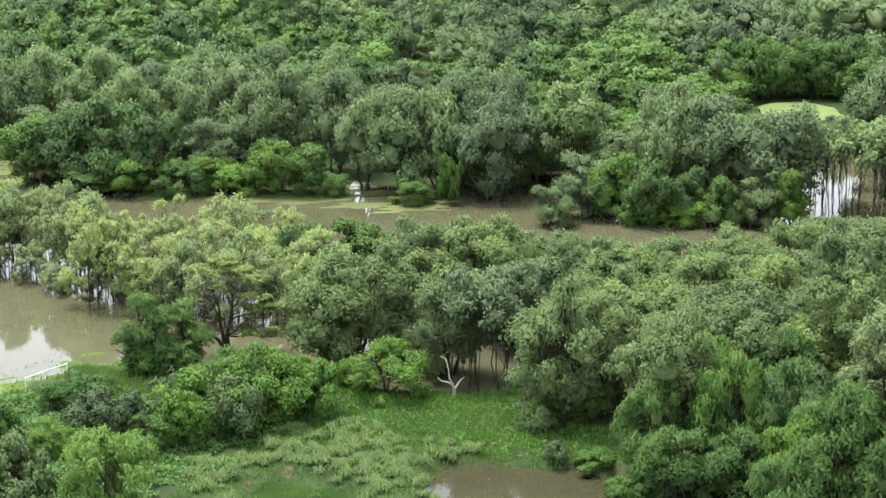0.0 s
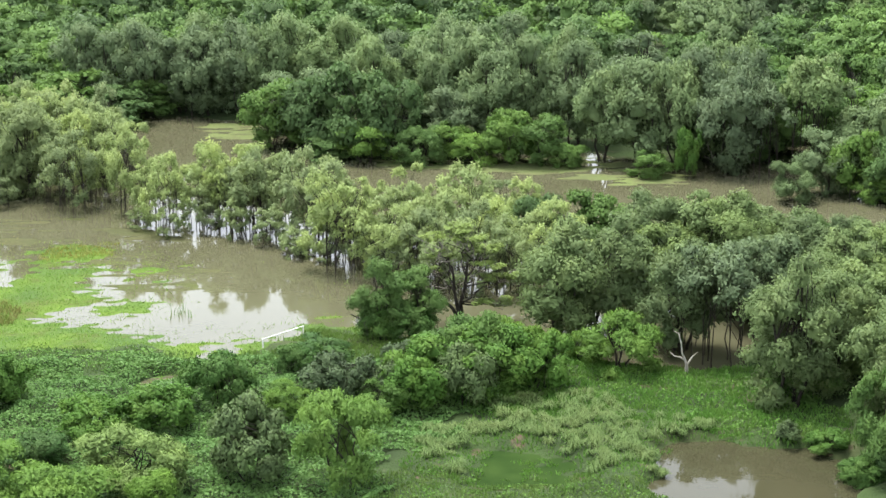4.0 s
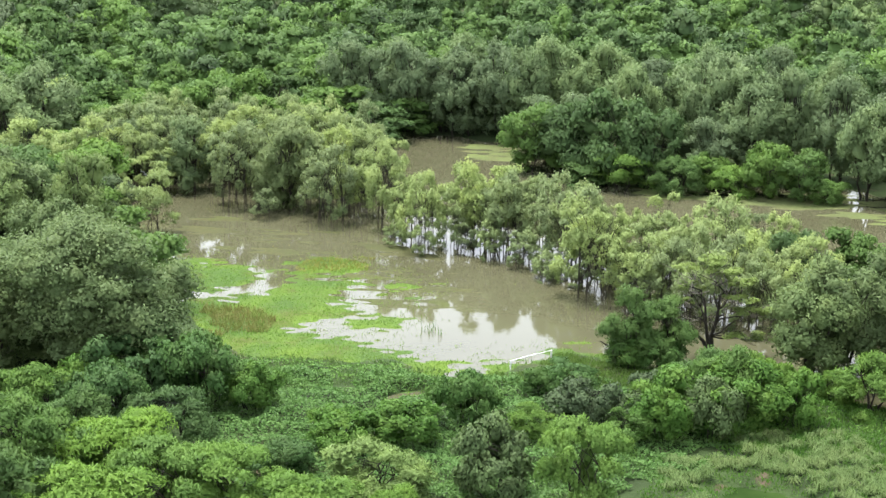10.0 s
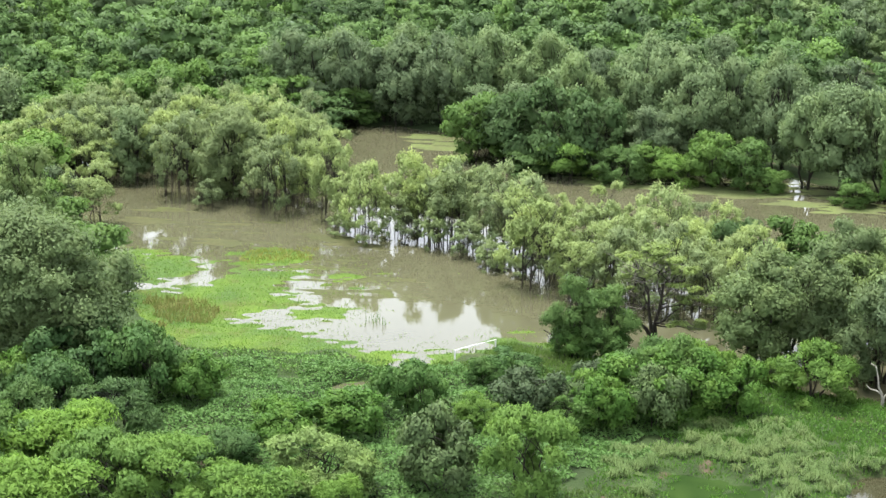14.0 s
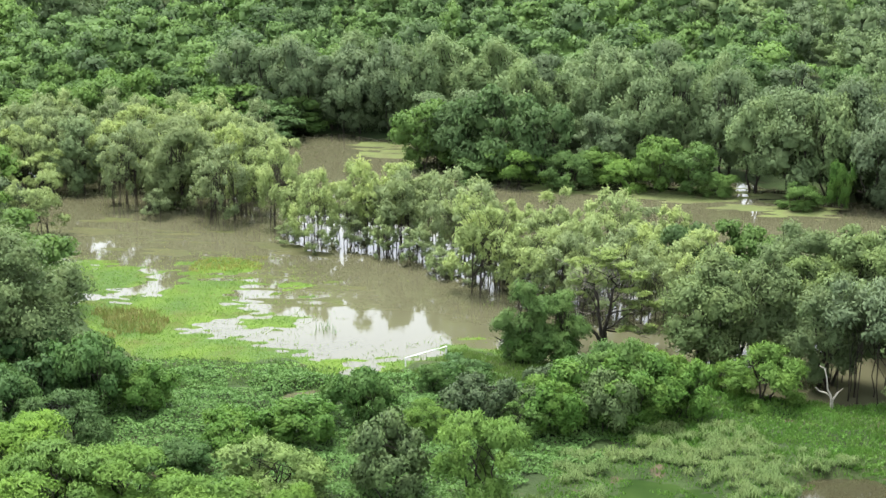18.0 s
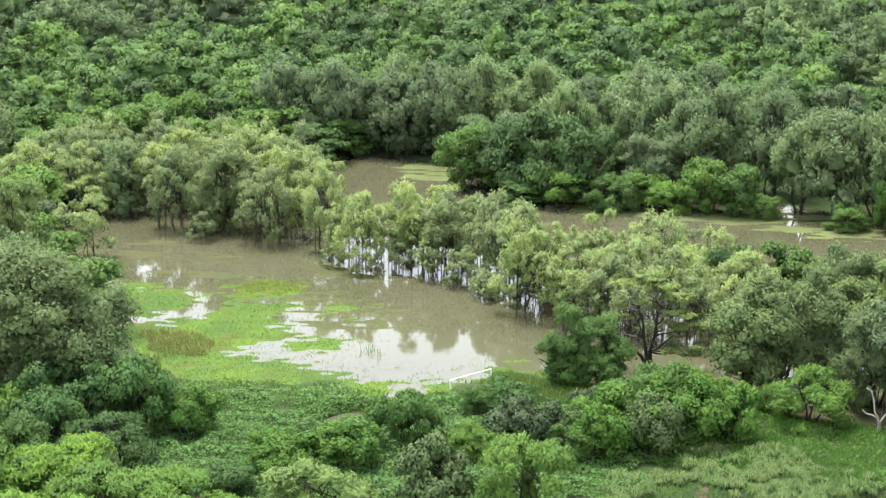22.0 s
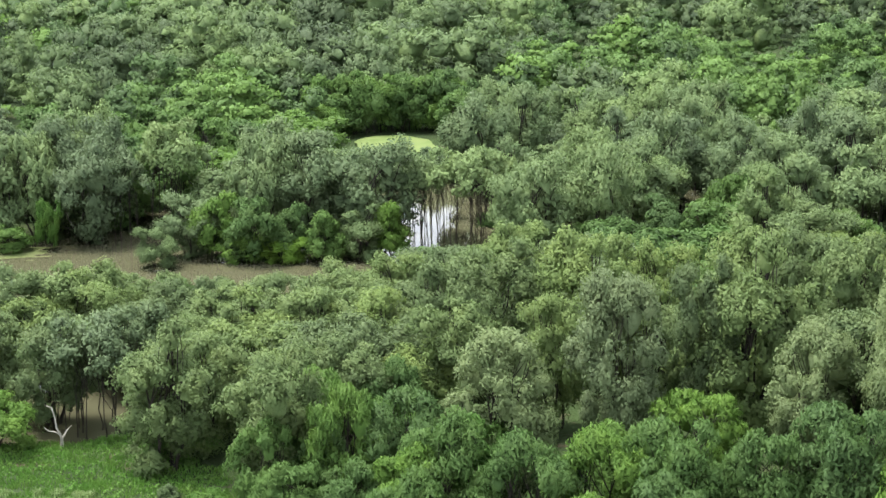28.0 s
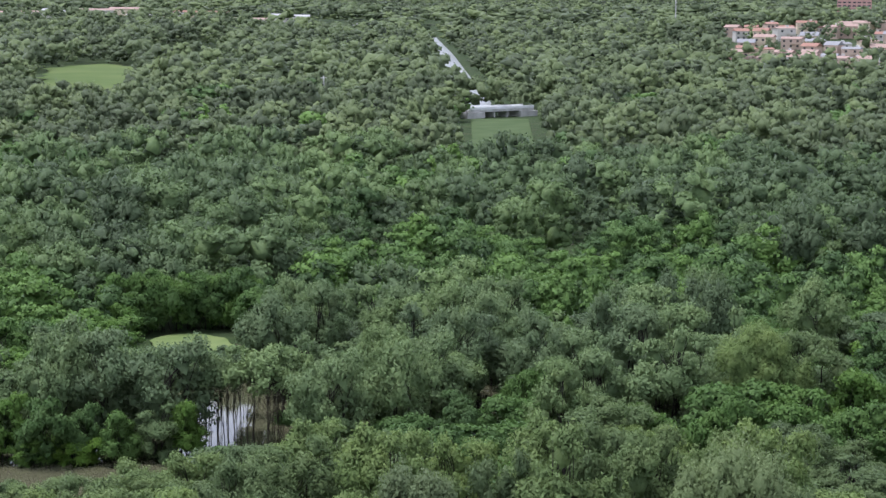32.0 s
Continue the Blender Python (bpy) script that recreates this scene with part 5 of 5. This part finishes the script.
def building(name, label, x, y, z, L, D, h, rz, wall, roof, pitch, storeys, bays, win=(1.3, 1.3)):
    root = tagged(new(name), label, "house" if name == "house" else "building")
    root.matrix_basis = pose(x, y, z, 0, 0, rz)
    part("wall", (box((L, D, h + 1), (0, 0, h / 2 - 0.5)), wall), root)
    bm = bmesh.new()
    o = 0.5
    lo = [bm.verts.new(p) for p in ((-L / 2 - o, -D / 2 - o, h), (L / 2 + o, -D / 2 - o, h), (L / 2 + o, D / 2 + o, h), (-L / 2 - o, D / 2 + o, h))]
    hi = [bm.verts.new(p) for p in ((-L / 2 - o, 0, h + pitch), (L / 2 + o, 0, h + pitch))]
    for f in ((lo[0], lo[1], hi[1], hi[0]), (lo[2], lo[3], hi[0], hi[1]), (lo[1], lo[2], hi[1]), (lo[3], lo[0], hi[0]), (lo[3], lo[2], lo[1], lo[0])):
        bm.faces.new(f)
    part("roof", (bm, roof), root)
    for s in range(storeys):
        for b in range(bays):
            wx, wz = -L / 2 + L * (b + 0.5) / bays, (s + 0.55) * h / storeys
            part("window", (box((win[0], 0.12, win[1]), (wx, -D / 2 - 0.03, wz)), GLASS), root)
    if name == "house" and storeys > 1:
        part("balcony", (join_boxes(((L * 0.45, 1.3, 0.18), (L * 0.2, -D / 2 - 0.65, h * 0.5)), ((L * 0.45, 0.12, 0.9), (L * 0.2, -D / 2 - 1.25, h * 0.5 + 0.45))), wall), root)
    if name == "house" and pitch < 1.6:
        part("water_tank", (box((1.6, 1.6, 1.5), (L * 0.25, D * 0.2, h + pitch * 0.6 + 0.6), 0, 0.1), CONCRETE), root)


town = random.Random(3)
for row, dist in enumerate((1085, 1125, 1170, 1225, 1290, 1370)):
    a = 31.7 + town.uniform(0, 0.4)
    while a < 39.5:
        L, h = town.uniform(8, 13), town.choice((3.6, 5.5, 6.0, 7.5))
        d = dist + town.uniform(-18, 18)
        x, y = d * math.sin(radians(a)), d * math.cos(radians(a))
        w, rf = town.choice((WALLS[0], WALLS[1], WALLS[1], WALLS[2], WALLS[2])), town.choice((ROOFS[0], ROOFS[1], ROOFS[1], ROOFS[3]))
        z = float(hill(np.array(x), np.array(y))) + 0.4
        building("house", "%s house with %s roof in the distant town" % (w.name.split("_")[0], rf.name.replace("_", " ").replace(" tiles", "-tile").replace(" sheet", " sheet-metal")),
                 x, y, z, L, town.uniform(8, 11), h, -a + town.uniform(-25, 25), w, rf, town.uniform(0.8, 2.4), 1 if h < 5 else 2, town.choice((2, 3)))
        a += math.degrees((L + town.uniform(0.5, 5)) / d)
building("apartment_block", "tall red and white apartment block beyond the town", 1329, 1894, 10, 38, 16, 46, -35.3, WALLS[4], ROOFS[3], 0.5, 12, 7, (3.6, 1.5))
for k in range(17):
    a, d = 10.6 + k * 0.62 + town.uniform(-0.15, 0.15), 1850 + town.uniform(-60, 120)
    x, y = d * math.sin(radians(a)), d * math.cos(radians(a))
    w, rf = town.choice(WALLS[:2] + WALLS[:1]), town.choice((ROOFS[2], ROOFS[2], ROOFS[0], ROOFS[1]))
    building("warehouse", "long low %s shed with %s roof on the horizon" % (w.name.split("_")[0], rf.name.split("_")[0]), x, y, float(hill(np.array(x), np.array(y))) + 1.0,
             town.uniform(14, 34), 14, town.uniform(4, 6.5), -a + town.uniform(-8, 8), w, rf, 1.6, 1, 4, (2.0, 1.2))
